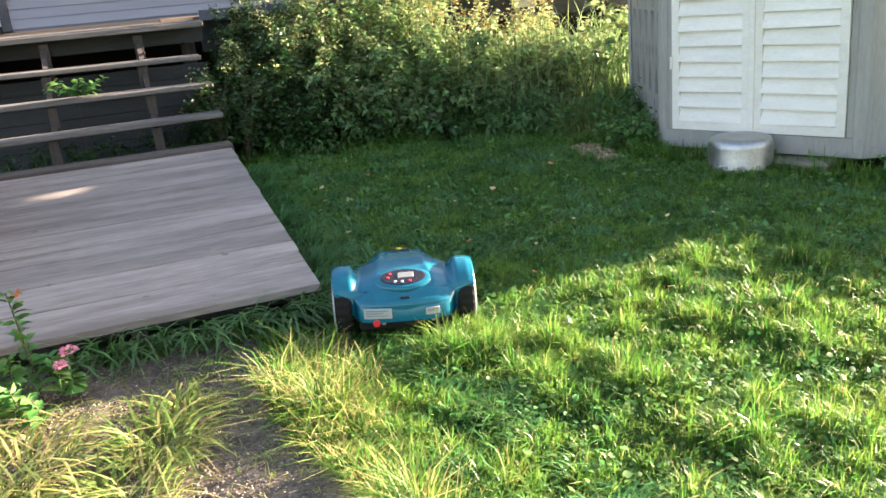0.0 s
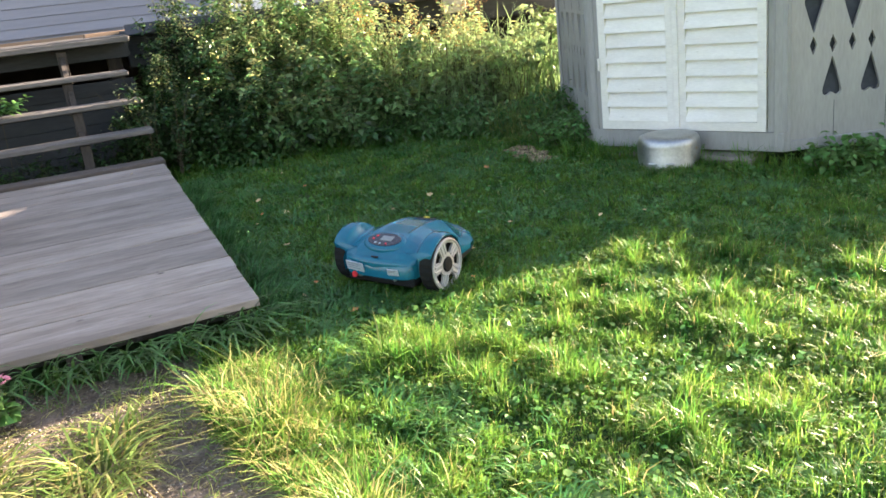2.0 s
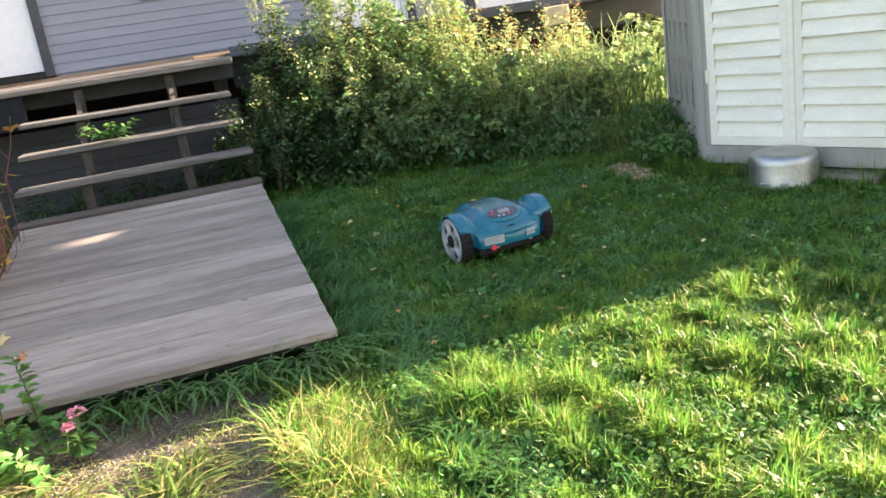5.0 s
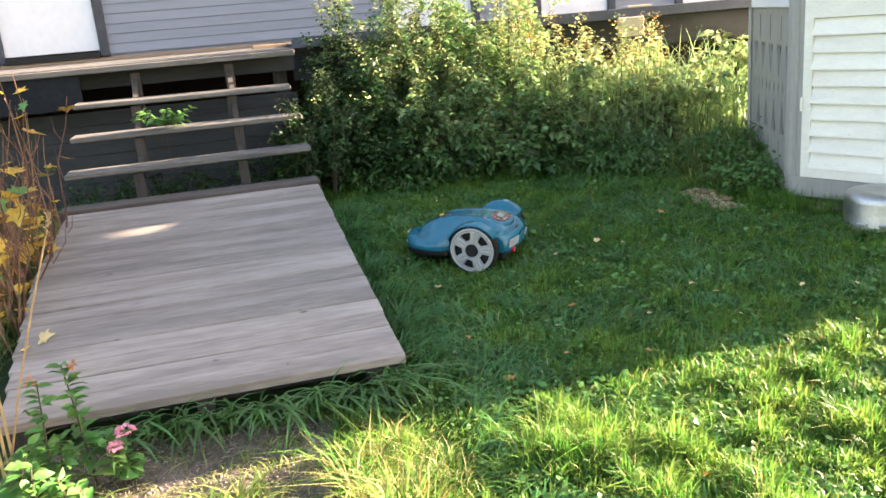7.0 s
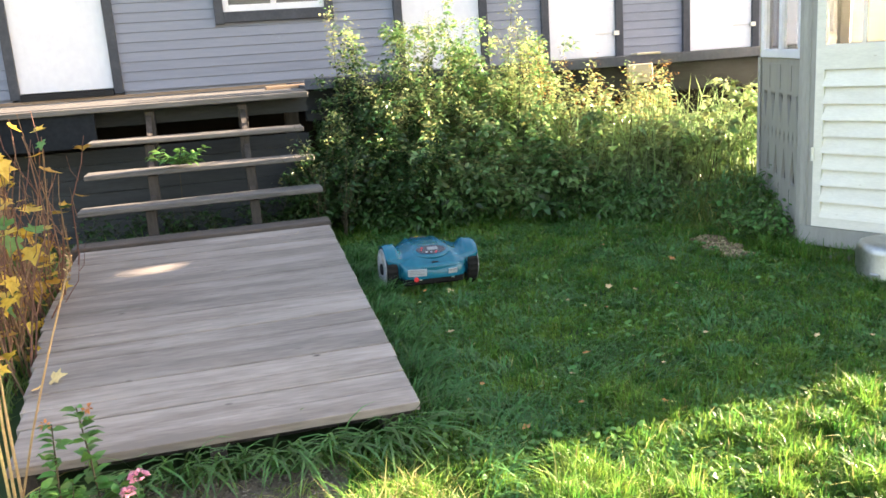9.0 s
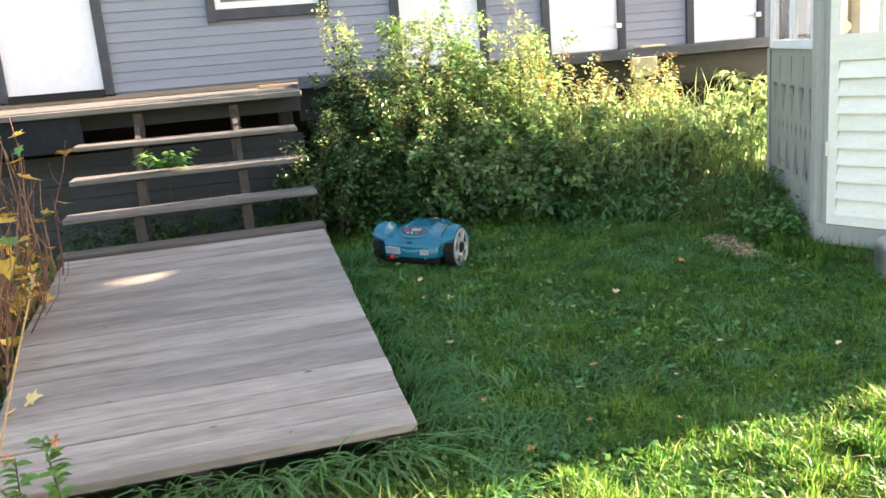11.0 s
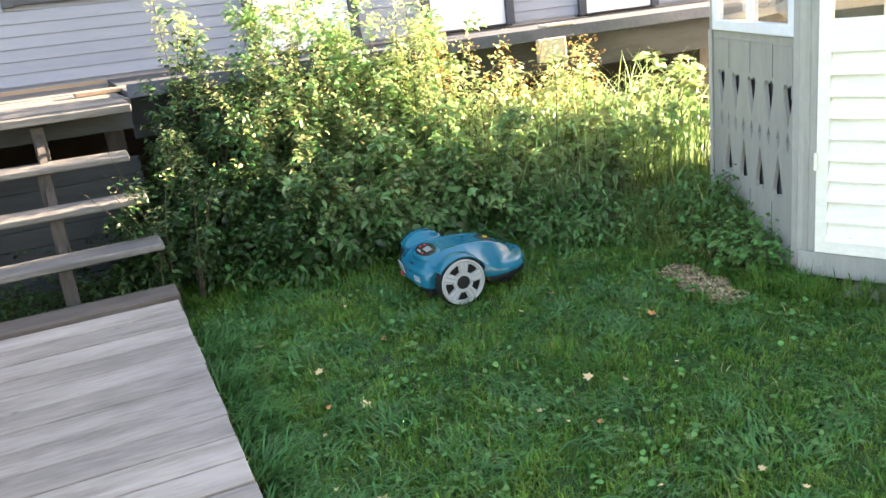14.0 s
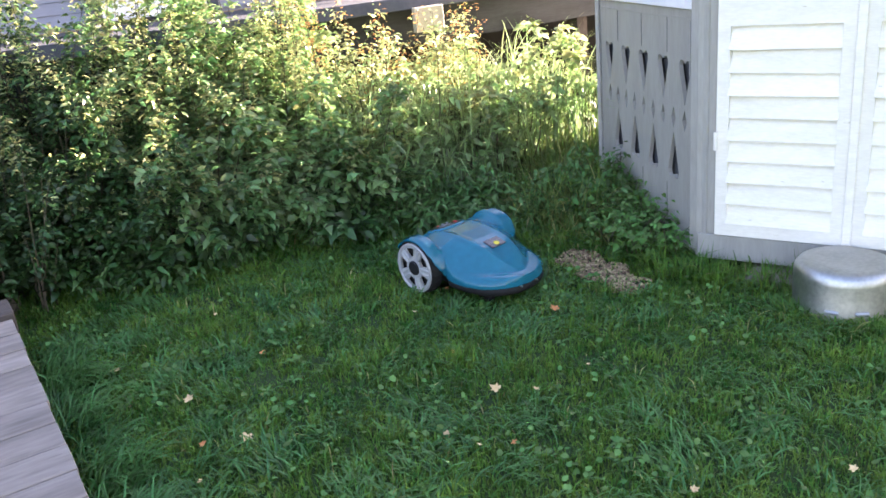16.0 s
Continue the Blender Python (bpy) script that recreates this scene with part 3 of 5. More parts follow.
def make_gazebo():
    th = thing("gazebo", "grey octagonal garden pavilion with white double doors and heart cut-outs", "pavilion")
    srng = random.Random(12)
    hearts = []
    for i in range(5):
        c = SIDE / 2 + (i - 2) * 0.25
        hearts.append(heart(c, 0.785, 1.01, 0.125))
        if i < 4:
            hearts.append([(x, z) for x, z in heart(c + 0.125, 0.64, 0.395, 0.125)])
    for i in range(9):
        c = SIDE / 2 + (i - 4) * 0.125
        hearts.append([(c, 0.655), (c + 0.024, 0.712), (c, 0.768), (c - 0.024, 0.712)])
    top, sill, eave = 1.25, 1.31, 2.12
    for k in range(8):
        m = face_pose(k)
        if k:
            outline = [(0.0, 0.12), (SIDE, 0.12), (SIDE, top), (0.0, top)]
            bm = bmesh.new()
            plate(bm, [outline] + (hearts if k in (1, 7) else []), m, 0.022)
            panel = part("wall_panel", bm, M_grey, th, "grey painted panel with heart and diamond cut-outs")
            for x in (0.32, 0.66, 0.98):
                part("board_joint", box(bmesh.new(), x, x + 0.003, -0.002, 0.001, 0.14, 0.36, m), M_trim, panel)
                part("board_joint", box(bmesh.new(), x, x + 0.002, -0.002, 0.001, 1.03, 1.20, m), M_trim, panel)
            part("top_batten", box(bmesh.new(), 0.06, SIDE - 0.06, -0.005, 0.001, 1.20, 1.206, m), M_grey, panel)
            part("liner", box(bmesh.new(), 0.02, SIDE - 0.02, 0.04, 0.055, 0.12, top, m), M_trim, panel)
            bm = bmesh.new()
            for r in ((0.075, 0.15, -0.02, 0.03, top, eave), (SIDE - 0.15, SIDE - 0.075, -0.02, 0.03, top, eave), (0.15, SIDE - 0.15, -0.02, 0.03, top, sill), (0.15, SIDE - 0.15, -0.02, 0.03, eave - 0.06, eave), (SIDE / 2 - 0.035, SIDE / 2 + 0.035, -0.015, 0.03, sill, eave - 0.06)):
                box(bm, *r, m, 0.004)
            win = part("window", bm, M_white, th, "white painted window frame")
            for a, b in ((0.15, SIDE / 2 - 0.035), (SIDE / 2 + 0.035, SIDE - 0.15)):
                part("pane", box(bmesh.new(), a, b, 0.004, 0.008, sill, eave - 0.06, m), M_glass, win).visible_shadow = False
            # unseen cloths added in far windows to keep sun off ramp and thicket
            if k in (2, 5):
                part("sun_block_curtain", box(bmesh.new(), 0.1, SIDE - 0.1, 0.05, 0.06, 1.22, eave, m), M_curtain, win, "unseen white cloth added to block sunlight")
            # two more unseen cloths, added to leave a narrow sun streak on the ramp
            if k == 4:
                for a, b in ((0.1, 0.80), (0.95, SIDE - 0.1)):
                    part("sun_block_curtain", box(bmesh.new(), a, b, 0.05, 0.06, 1.22, eave, m), M_curtain, win, "unseen white cloth added to narrow the sun streak")
            part("base_board", box(bmesh.new(), 0, SIDE, -0.015, 0.03, GZ0, 0.135, m, 0.003), M_grey, th)
        else:
            part("base_board", box(bmesh.new(), -0.01, SIDE + 0.01, -0.022, 0.03, GZ0, 0.195, m, 0.004), M_grey, th)
            part("lintel", box(bmesh.new(), 0.05, SIDE - 0.05, -0.02, 0.03, eave - 0.05, eave, m), M_white, th)
            for a, b, hinge in ((0.075, 0.64, 0.075), (0.668, 1.255, 1.255)):
                z0, z1 = 0.2, eave - 0.05
                bm = bmesh.new()
                frame_loops = [[(p, q) for p, q in ((x0, w0), (x1, w0), (x1, w1), (x0, w1))] for x0, x1, w0, w1 in ((a, b, z0, z1), (a + 0.055, b - 0.055, z0 + 0.06, 1.18), (a + 0.055, b - 0.055, 1.33, z1 - 0.06))]
                plate(bm, frame_loops, m @ Matrix.Translation((0, -0.03, 0)), 0.042)
                door = part("door", bm, M_door_white, th, "white painted slatted door leaf, closed")
                n, zs = 9, z0 + 0.06
                hgt = (1.18 - zs) / n
                for i in range(n):
                    t = bmesh.new()
                    z = zs + i * hgt
                    out0, out1 = -0.035 + srng.uniform(-0.007, 0.007), -0.035 + srng.uniform(-0.007, 0.007)
                    vs = [t.verts.new(c) for c in ((a + 0.05, out0, z), (a + 0.05, -0.006, z + hgt * 0.97), (a + 0.05, 0.008, z + hgt), (a + 0.05, 0.008, z), (b - 0.05, out1, z + srng.uniform(-0.004, 0.004)), (b - 0.05, -0.006, z + hgt * 0.97), (b - 0.05, 0.008, z + hgt), (b - 0.05, 0.008, z))]
                    for q in ((0, 1, 2, 3), (7, 6, 5, 4), (0, 4, 5, 1), (1, 5, 6, 2), (2, 6, 7, 3), (3, 7, 4, 0)):
                        t.faces.new([vs[j] for j in q])
                    t.transform(m)
                    part("slat", t, M_door_white, door)
                part("pane", box(bmesh.new(), a + 0.055, b - 0.055, -0.008, -0.004, 1.33, z1 - 0.06, m), M_glass, door).visible_shadow = False
                part("glazing_bar", box(bmesh.new(), (a + b) / 2 - 0.012, (a + b) / 2 + 0.012, -0.02, 0.0, 1.33, z1 - 0.06, m), M_door_white, door)
                for z in (0.62, 1.6):
                    bm = bmesh.new()
                    tube(bm, [m @ Vector((hinge, -0.04, z)), m @ Vector((hinge, -0.04, z + 0.085))], [0.009, 0.009], 8)
                    part("hinge", bm, M_door_white, door)
            for a, b in ((-0.02, 0.071), (1.259, SIDE + 0.02)):
                part("door_jamb", box(bmesh.new(), a, b, -0.012, 0.05, 0.196, eave - 0.05, m, 0.003), M_grey, th)
            part("door_cover_strip", box(bmesh.new(), 0.636, 0.674, -0.042, -0.03, 0.2, eave - 0.05, m, 0.003), M_door_white, th, "white cover strip between the doors")
        bm = bmesh.new()
        o = m @ Vector((0, 0.03, 0))
        mm = Matrix.Translation(o) @ pose(0, 0, 0, 0, 0, GYAW + 45 * k - 22.5)
        box(bm, -0.05, 0.05, -0.035, 0.05, 0.10, eave, mm, 0.004)
        post = part("corner_post", bm, M_grey, th)
        if k in (0, 1):
            bm = bmesh.new()
            tube(bm, [face_pose((k + 7) % 8) @ Vector((SIDE - 0.085, -0.02, 0.95)), face_pose((k + 7) % 8) @ Vector((SIDE - 0.085, -0.02, 1.2))], [0.004, 0.004], 6)
            part("drop_rod", bm, M_grey, post, "thin grey painted rod")
    # roof, ceiling ring and floor
    t = bmesh.new()
    ring, ring2 = [], []
    for k in range(8):
        o = face_pose(k) @ Vector((0, 0, 0))
        d = (Vector((o.x, o.y)) - GC)
        ring.append(t.verts.new((GC.x + d.x * 1.08, GC.y + d.y * 1.08, eave + 0.0)))
        ring2.append(t.verts.new((GC.x + d.x * 1.08, GC.y + d.y * 1.08, eave + 0.08)))
    apex = t.verts.new((GC.x, GC.y, 3.25))
    apex0 = t.verts.new((GC.x, GC.y, 3.1))
    for k in range(8):
        t.faces.new((ring[k], ring[(k + 1) % 8], ring2[(k + 1) % 8], ring2[k]))
        t.faces.new((ring2[k], ring2[(k + 1) % 8], apex))
        t.faces.new((ring[(k + 1) % 8], ring[k], apex0))
    part("roof", t, M_roof, th, "dark felted eight-sided roof")
    t = bmesh.new()
    f1 = [t.verts.new(face_pose(k) @ Vector((0, 0.02, 0.12))) for k in range(8)]
    t.faces.new(f1)
    bmesh.ops.solidify(t, geom=t.faces[:], thickness=0.04)
    part("floor", t, M_floor_in, th)
    m = face_pose(0)
    slab = thing("stone_slab", "worn stone slab under the pavilion door", "slab")
    part("slab", box(bmesh.new(), 0.25, 1.2, -0.16, 0.1, -0.04, 0.055, m, 0.015), M_stone, slab)
    m7 = face_pose(7)
    cl = thing("folded_cloth", "crumpled white cloth on the window sill", "cloth")
    t = bmesh.new()
    r = bmesh.ops.create_icosphere(t, subdivisions=3, radius=0.11)
    for v in t.verts:
        v.co *= 1 + 0.3 * noise.noise(v.co * 14)
        v.co.z *= 0.55
        v.co = m7 @ (v.co + Vector((0.95, 0.16, 1.37)))
    part("cloth", t, M_curtain, cl, soft=True)


make_gazebo()


def make_tin():
    th = thing("metal_pot", "upturned dull aluminium pot standing at the pavilion door", "pot")
    bm = bmesh.new()
    prof = [(0.205, 0.0), (0.208, 0.006), (0.203, 0.02), (0.205, 0.15), (0.2, 0.178), (0.188, 0.196), (0.165, 0.206), (0.10, 0.203), (0.0005, 0.201)]
    lathe(bm, prof, Matrix.Identity(4), 48)
    part("pot", bm, M_tin, th, soft=True)
    for a in (200, 232):
        bm = boxes((-0.028, 0.028, 0.205, 0.222, 0.035, 0.05), bevel=0.004)
        ob = part("handle", bm, M_steel, th, "small riveted handle")
        ob.matrix_basis = pose(0, 0, 0, 0, 0, a - 90)
    th.matrix_basis = pose(3.66, 4.33, float(gz(np.float64(3.66), np.float64(4.33))) + 0.015)


make_tin()


# ---- robot mower ----
def loft(bm, sections):
    rows = [[bm.verts.new(p) for p in s] for s in sections]
    for a, b in zip(rows, rows[1:]):
        for i in range(len(a) - 1):
            bm.faces.new((a[i], a[i + 1], b[i + 1], b[i]))
    return rows


BODY_W = ([-0.186, -0.178, -0.165, -0.122, -0.119, -0.09, 0.10, 0.139, 0.143, 0.17, 0.22, 0.30, 0.37, 0.42, 0.455, 0.478, 0.487],
          [0.10, 0.145, 0.178, 0.206, 0.286, 0.289, 0.287, 0.272, 0.214, 0.228, 0.238, 0.233, 0.208, 0.170, 0.125, 0.070, 0.015])
HOOD_TOP = ([-0.186, -0.17, -0.14, -0.10, -0.05, 0.0, 0.1, 0.2, 0.27, 0.33, 0.385, 0.42, 0.45, 0.487],
            [0.145, 0.166, 0.200, 0.222, 0.240, 0.249, 0.252, 0.244, 0.230, 0.207, 0.177, 0.152, 0.122, 0.09])
HOOD_W = ([-0.186, -0.1, 0.0, 0.12, 0.2, 0.3, 0.38, 0.43], [0.125, 0.12, 0.10, 0.092, 0.09, 0.082, 0.062, 0.025])


def body_top(x, y):
    """Height of the shell: a ridged hood, two wheel arches and a low nose ledge run into one another."""
    ax = np.abs(x)
    flat = np.interp(y, *HOOD_W)
    slope = np.interp(y, [-0.19, -0.1, 0.1, 0.2, 0.34, 0.45], [0.30, 0.32, 0.26, 0.62, 0.80, 1.0])
    over = np.maximum(ax - flat, 0)
    hood = np.interp(y, *HOOD_TOP) - slope * over - 0.7 * over**2 + 0.004 * np.exp(-((ax - flat) / 0.014) ** 2) * np.interp(y, [-0.06, 0.0, 0.25, 0.33], [0, 1, 1, 0])
    arch = np.where((y > -0.1195) & (y < 0.1445), 0.12 + np.sqrt(np.maximum(0.149**2 - y**2, 1e-4)), 0.05)
    arch = arch - 1.5 * np.maximum(0.213 - ax, 0) - 0.3 * np.maximum(ax - 0.262, 0)
    rim = np.clip(ax / np.maximum(np.interp(y, *BODY_W), 0.02), 0, 1)
    ledge = np.where(y > 0.142, 0.152 - 0.055 * (y - 0.15) - 0.034 * rim**9, 0.05)
    k = 0.007
    return k * np.log(np.exp(hood / k) + np.exp(arch / k) + np.exp(ledge / k))


def make_mower():
    th = thing("robot_mower", "teal blue robotic lawn mower with large silver wheels", "mower")
    # shell with its edge turned down
    ys = np.unique(np.concatenate([np.linspace(-0.186, 0.487, 90), BODY_W[0]]))
    us = np.sin(np.linspace(-1, 1, 65) * math.pi / 2) * 0.35 + np.linspace(-1, 1, 65) * 0.65
    Y, U = np.meshgrid(ys, us, indexing="ij")
    X = U * np.interp(Y, *BODY_W)
    Z = body_top(X, Y)
    bm = bmesh.new()
    sections = []
    for r in range(len(ys)):
        pts = [(X[r, c], Y[r, c], Z[r, c]) for c in range(65)]
        low = max(pts[0][2] - 0.007, 0.088) if -0.1195 < ys[r] < 0.1415 else 0.088
        sections.append([(pts[0][0] * 0.99, pts[0][1], low)] + pts + [(pts[-1][0] * 0.99, pts[-1][1], low)])
    rows = loft(bm, sections)
    bm.faces.new(rows[0])
    bm.faces.new(rows[-1])
    hood = part("hood", bm, M_teal, th, soft=True)
    # side panels inside the wheels
    for s in (-1, 1):
        bm = bmesh.new()
        prof = [(y, float(body_top(np.float64(0.2), np.float64(y))) - 0.006) for y in np.linspace(-0.155, 0.2, 20)]
        loft(bm, [[(s * 0.202, y, 0.088), (s * 0.206, y, 0.12), (s * 0.206, y, z)] for y, z in prof])
        part("side_panel", bm, M_teal, th)
    # rounded rear apron with its plates
    plan = [(-0.206, -0.11), (-0.196, -0.145), (-0.17, -0.168), (-0.13, -0.182), (-0.065, -0.189), (0.0, -0.191), (0.065, -0.189), (0.13, -0.182), (0.17, -0.168), (0.196, -0.145), (0.206, -0.11)]
    bm = bmesh.new()
    loft(bm, [[(x * 0.95, y + 0.024, 0.083), (x * 0.98, y + 0.013, 0.090), (x, y + 0.002, 0.152), (x * 0.985, y + 0.002, 0.164), (x * 0.95, y + 0.019, 0.177)] for x, y in plan])
    part("rear_apron", bm, M_teal, th, soft=True)
    for x, y, yaw, w, h, lines in ((-0.113, -0.1895, -8.5, 0.112, 0.046, 3), (0.106, -0.1905, 8, 0.056, 0.032, 2)):
        lab = part("label_plate", boxes((-w / 2, w / 2, -0.002, 0.003, -h / 2, h / 2), bevel=0.001), M_label, th, "pale silver information label")
        lab.matrix_basis = Matrix.Translation((x, y + 0.003, 0.129 - 0.005 * (lines == 2))) @ pose(0, 0, 0, 0, 0, yaw) @ pose(0, 0, 0, 10)
        for i in range(lines):
            part("print_line", boxes((-w * 0.42, w * (0.36 - 0.16 * (i % 2)), -0.003, -0.0015, h * (0.3 - 0.24 * i) - 0.002, h * (0.3 - 0.24 * i) + 0.002)), M_print, lab)
    ob = part("notch", boxes((-0.02, 0.02, -0.004, 0.004, -0.004, 0.004), bevel=0.002), M_black, th)
    ob.matrix_basis = pose(0, -0.172, 0.184, 30)
    # control panel on a sloping plinth
    mp = pose(0, -0.078, 0.2275, 17, 0, 0)
    bm = bmesh.new()
    pr = [(0.0, -0.016), (0.112, -0.016), (0.106, 0.0), (0.098, 0.007), (0.088, 0.009), (0.0, 0.009)]
    lathe(bm, [(r + 1e-4, z) for r, z in pr], Matrix.Diagonal((1.12, 0.66, 1, 1)), 48)
    ob = part("panel_plinth", bm, M_teal, th, soft=True)
    ob.matrix_basis = mp
    bm = bmesh.new()
    lathe(bm, [(0.0001, 0.0095), (0.076, 0.0095), (0.078, 0.011), (0.074, 0.0125), (0.0001, 0.0125)], Matrix.Diagonal((1.18, 0.64, 1, 1)), 48)
    pan = part("control_panel", bm, M_panel, th, "dark glossy control panel")
    pan.matrix_basis = mp
    part("display", boxes((-0.022, 0.044, -0.010, 0.026, 0.0115, 0.015), bevel=0.002), M_lcd, pan, "grey liquid crystal display")
    for x, y, m in ((-0.052, 0.02, M_red), (-0.062, -0.003, M_red), (-0.034, -0.030, M_label), (-0.006, -0.033, M_label), (0.026, -0.031, M_red)):
        bm = bmesh.new()
        lathe(bm, [(0.0066, 0.0115), (0.0066, 0.0145), (0.0045, 0.0155), (0.0003, 0.0155)], Matrix.Translation((x, y, 0)), 12)
        part("button", bm, m, pan)
    # stop button plate on the nose
    ob = part("stop_plate", boxes((-0.046, 0.046, -0.034, 0.034, -0.004, 0.004), bevel=0.003), M_panel, th, "dark plate with a yellow stop button")
    ob.matrix_basis = pose(0, 0.268, 0.2315, -13.5, 0, 0)
    bm = bmesh.new()
    lathe(bm, [(0.014, 0.004), (0.014, 0.007), (0.011, 0.008), (0.0003, 0.008)], Matrix.Translation((0, 0.012, 0)), 20)
    part("stop_button", bm, M_yellow, ob, "round yellow button")
    # black bumper under the nose
    bm = bmesh.new()
    sec = []
    for i in range(25):
        a = math.pi * (i / 24)
        c, s = math.cos(a), math.sin(a)
        x, y = 0.226 * math.copysign(abs(c) ** 0.8, c), 0.18 + 0.298 * abs(s) ** 0.75
        sec.append([(x * 0.8, y * 0.85, 0.045), (x * 0.96, y, 0.05), (x + 0.004 * c, y + 0.005 * s, 0.066), (x, y, 0.09), (x * 0.8, y * 0.85, 0.095)])
    loft(bm, sec)
    part("bumper", bm, M_black, th, "black rubber bumper", soft=True)
    # underside
    part("chassis", boxes((-0.19, 0.19, -0.155, 0.34, 0.04, 0.10), bevel=0.012), M_black, th)
    bm = bmesh.new()
    tube(bm, [(-0.12, -0.15, 0.088), (-0.12, -0.19, 0.088)], [0.013, 0.015], 14)
    part("safety_key", bm, M_red, th, "red plastic safety key")
    for x in (-0.092, 0.107):
        bm = bmesh.new()
        tube(bm, [(x, -0.15, 0.086), (x, -0.182, 0.086)], [0.009, 0.009], 10)
        part("charging_contact", bm, M_steel, th)
    for s in (-1, 1):
        part("front_foot", boxes((s * 0.185 - 0.018, s * 0.185 + 0.018, 0.185, 0.225, 0.052, 0.088), bevel=0.006), M_ochre, th)
        bm = bmesh.new()
        tube(bm, [(s * 0.05, 0.455, 0.084), (s * 0.05, 0.49, 0.084)], [0.0045, 0.0045], 8)
        part("charging_contact", bm, M_steel, th)
        bm = bmesh.new()
        lathe(bm, [(0.045, -0.012), (0.052, -0.008), (0.052, 0.008), (0.045, 0.012)], pose(s * 0.13, 0.33, 0.037, 0, 90, 0), 20)
        part("caster", bm, M_rubber, th)
    # wheels
    wheels = []
    for s in (-1, 1):
        bm = bmesh.new()
        prof = [(0.11, -0.03), (0.130, -0.034), (0.137, -0.026), (0.139, 0.0), (0.137, 0.026), (0.130, 0.034), (0.11, 0.03)]
        rr = []
        for r, x in prof:
            rr.append([bm.verts.new((x, (r - (0.004 if (k % 2 and r > 0.13) else 0)) * math.cos(2 * math.pi * k / 48), (r - (0.004 if (k % 2 and r > 0.13) else 0)) * math.sin(2 * math.pi * k / 48))) for k in range(48)])
        rr.append(rr[0])
        for a, b in zip(rr, rr[1:]):
            for k in range(48):
                bm.faces.new((a[k], a[(k + 1) % 48], b[(k + 1) % 48], b[k]))
        wheel = part("wheel", bm, M_rubber, th, "black rubber tyre on a silver rim")
        # rim face with five openings, a ring and paired bars
        loops = [[(0.124 * math.cos(2 * math.pi * k / 60), 0.124 * math.sin(2 * math.pi * k / 60)) for k in range(60)]]
        for q in range(5):
            a0, a1 = radians(72 * q + 17), radians(72 * q + 55)
            lp = [(0.101 * math.cos(a0 + (a1 - a0) * t / 5), 0.101 * math.sin(a0 + (a1 - a0) * t / 5)) for t in range(6)]
            lp += [(0.057 * math.cos(a1 - (a1 - a0) * (0.14 + 0.72 * t / 3)), 0.057 * math.sin(a1 - (a1 - a0) * (0.14 + 0.72 * t / 3))) for t in range(4)]
            loops.append(lp)
        bm = bmesh.new()
        plate(bm, loops, Matrix.Rotation(radians(90), 4, "Z"), 0.012)
        rim = part("rim", bm, M_rim, wheel, "silver five-spoke plastic rim")
        rim.matrix_basis = pose(0.036 if s > 0 else -0.024, 0, 0)
        bm = bmesh.new()
        loft(bm, [[(s * x, r * math.cos(math.pi * k / 30), r * math.sin(math.pi * k / 30)) for r, x in ((0.112, 0.036), (0.113, 0.040), (0.118, 0.042), (0.123, 0.039), (0.124, 0.030))] for k in range(61)])
        part("rim_lip", bm, M_rim, wheel, soft=True)
        for q in range(5):
            for d in (-0.0115, 0.0115):
                part("spoke_rib", boxes((s * 0.037 - 0.004, s * 0.037 + 0.004, d - 0.006, d + 0.006, 0.048, 0.106), bevel=0.003), M_rim, wheel).matrix_basis = pose(0, 0, 0, 72 * q - 90)
        bm = bmesh.new()
        lathe(bm, [(0.036, 0.0), (0.036, 0.010), (0.031, 0.015), (0.0003, 0.015)], pose(s * 0.030, 0, 0, 0, 90 * s, 0), 24)
        part("hub_cap", bm, M_black, wheel, "black hub cap")
        bm = bmesh.new()
        lathe(bm, [(0.116, -0.02), (0.114, 0.008), (0.0005, 0.009)], pose(s * 0.004, 0, 0, 0, 90 * s, 0), 32)
        part("wheel_disc", bm, M_black, wheel)
        wheel.location = (s * 0.25, 0, 0.12)
        wheels.append(wheel)
    return th, wheels


mower, mower_wheels = make_mower()


# ---- lawn ----
def wave(x, y, s=0):
    """A smooth uneven field between about 0 and 1."""
    return 0.5 + 0.125 * (np.sin(2.1 * x + 1.3 * y + s) + np.sin(3.7 * y - 1.9 * x + 2 * s) + np.sin(6.3 * x + 5.1 * y + 3 * s) + np.sin(5.2 * x - 4.1 * y + 1.7 * s) + np.sin(-5.9 * x - 0.9 * y + 0.6 * s) + np.sin(1.1 * x + 7.3 * y + 2.4 * s))


def in_gazebo(x, y, grow=0.0):
    d = np.stack([x - GC.x, y - GC.y], 1)
    far = np.full(len(x), -9.0)
    for k in range(8):
        a = math.radians(GYAW + 45 * k)
        far = np.maximum(far, d @ np.array([math.sin(a), -math.cos(a)]))
    return far < APO + grow


def bare(x, y):
    """Trodden gravel at the foot of the ramp and the worn patch beside the pavilion."""
    edge = 0.33 + 0.06 * np.sin(4 * y) - 0.05 * (y - 2.6)
    a = (x < edge) & (x > -1.0 + 0.14 * np.sin(3.1 * y) + 0.05 * np.sin(11 * y)) & (y < 3.42) & (y > 0.9 + 0.2 * np.sin(5 * x))
    b = ((x - 3.15) / 0.14) ** 2 + ((y - 5.30) / 0.33) ** 2 < 1 + 0.7 * np.sin(13 * x + 11 * y) * np.sin(17 * y - 9 * x)
    return a, b


def shrub_front(x):
    return np.interp(x, [0.6, 0.95, 1.3, 2.1, 2.6, 3.1, 3.5, 3.9], [7.1, 6.85, 6.68, 6.72, 6.5, 6.22, 5.95, 5.6])


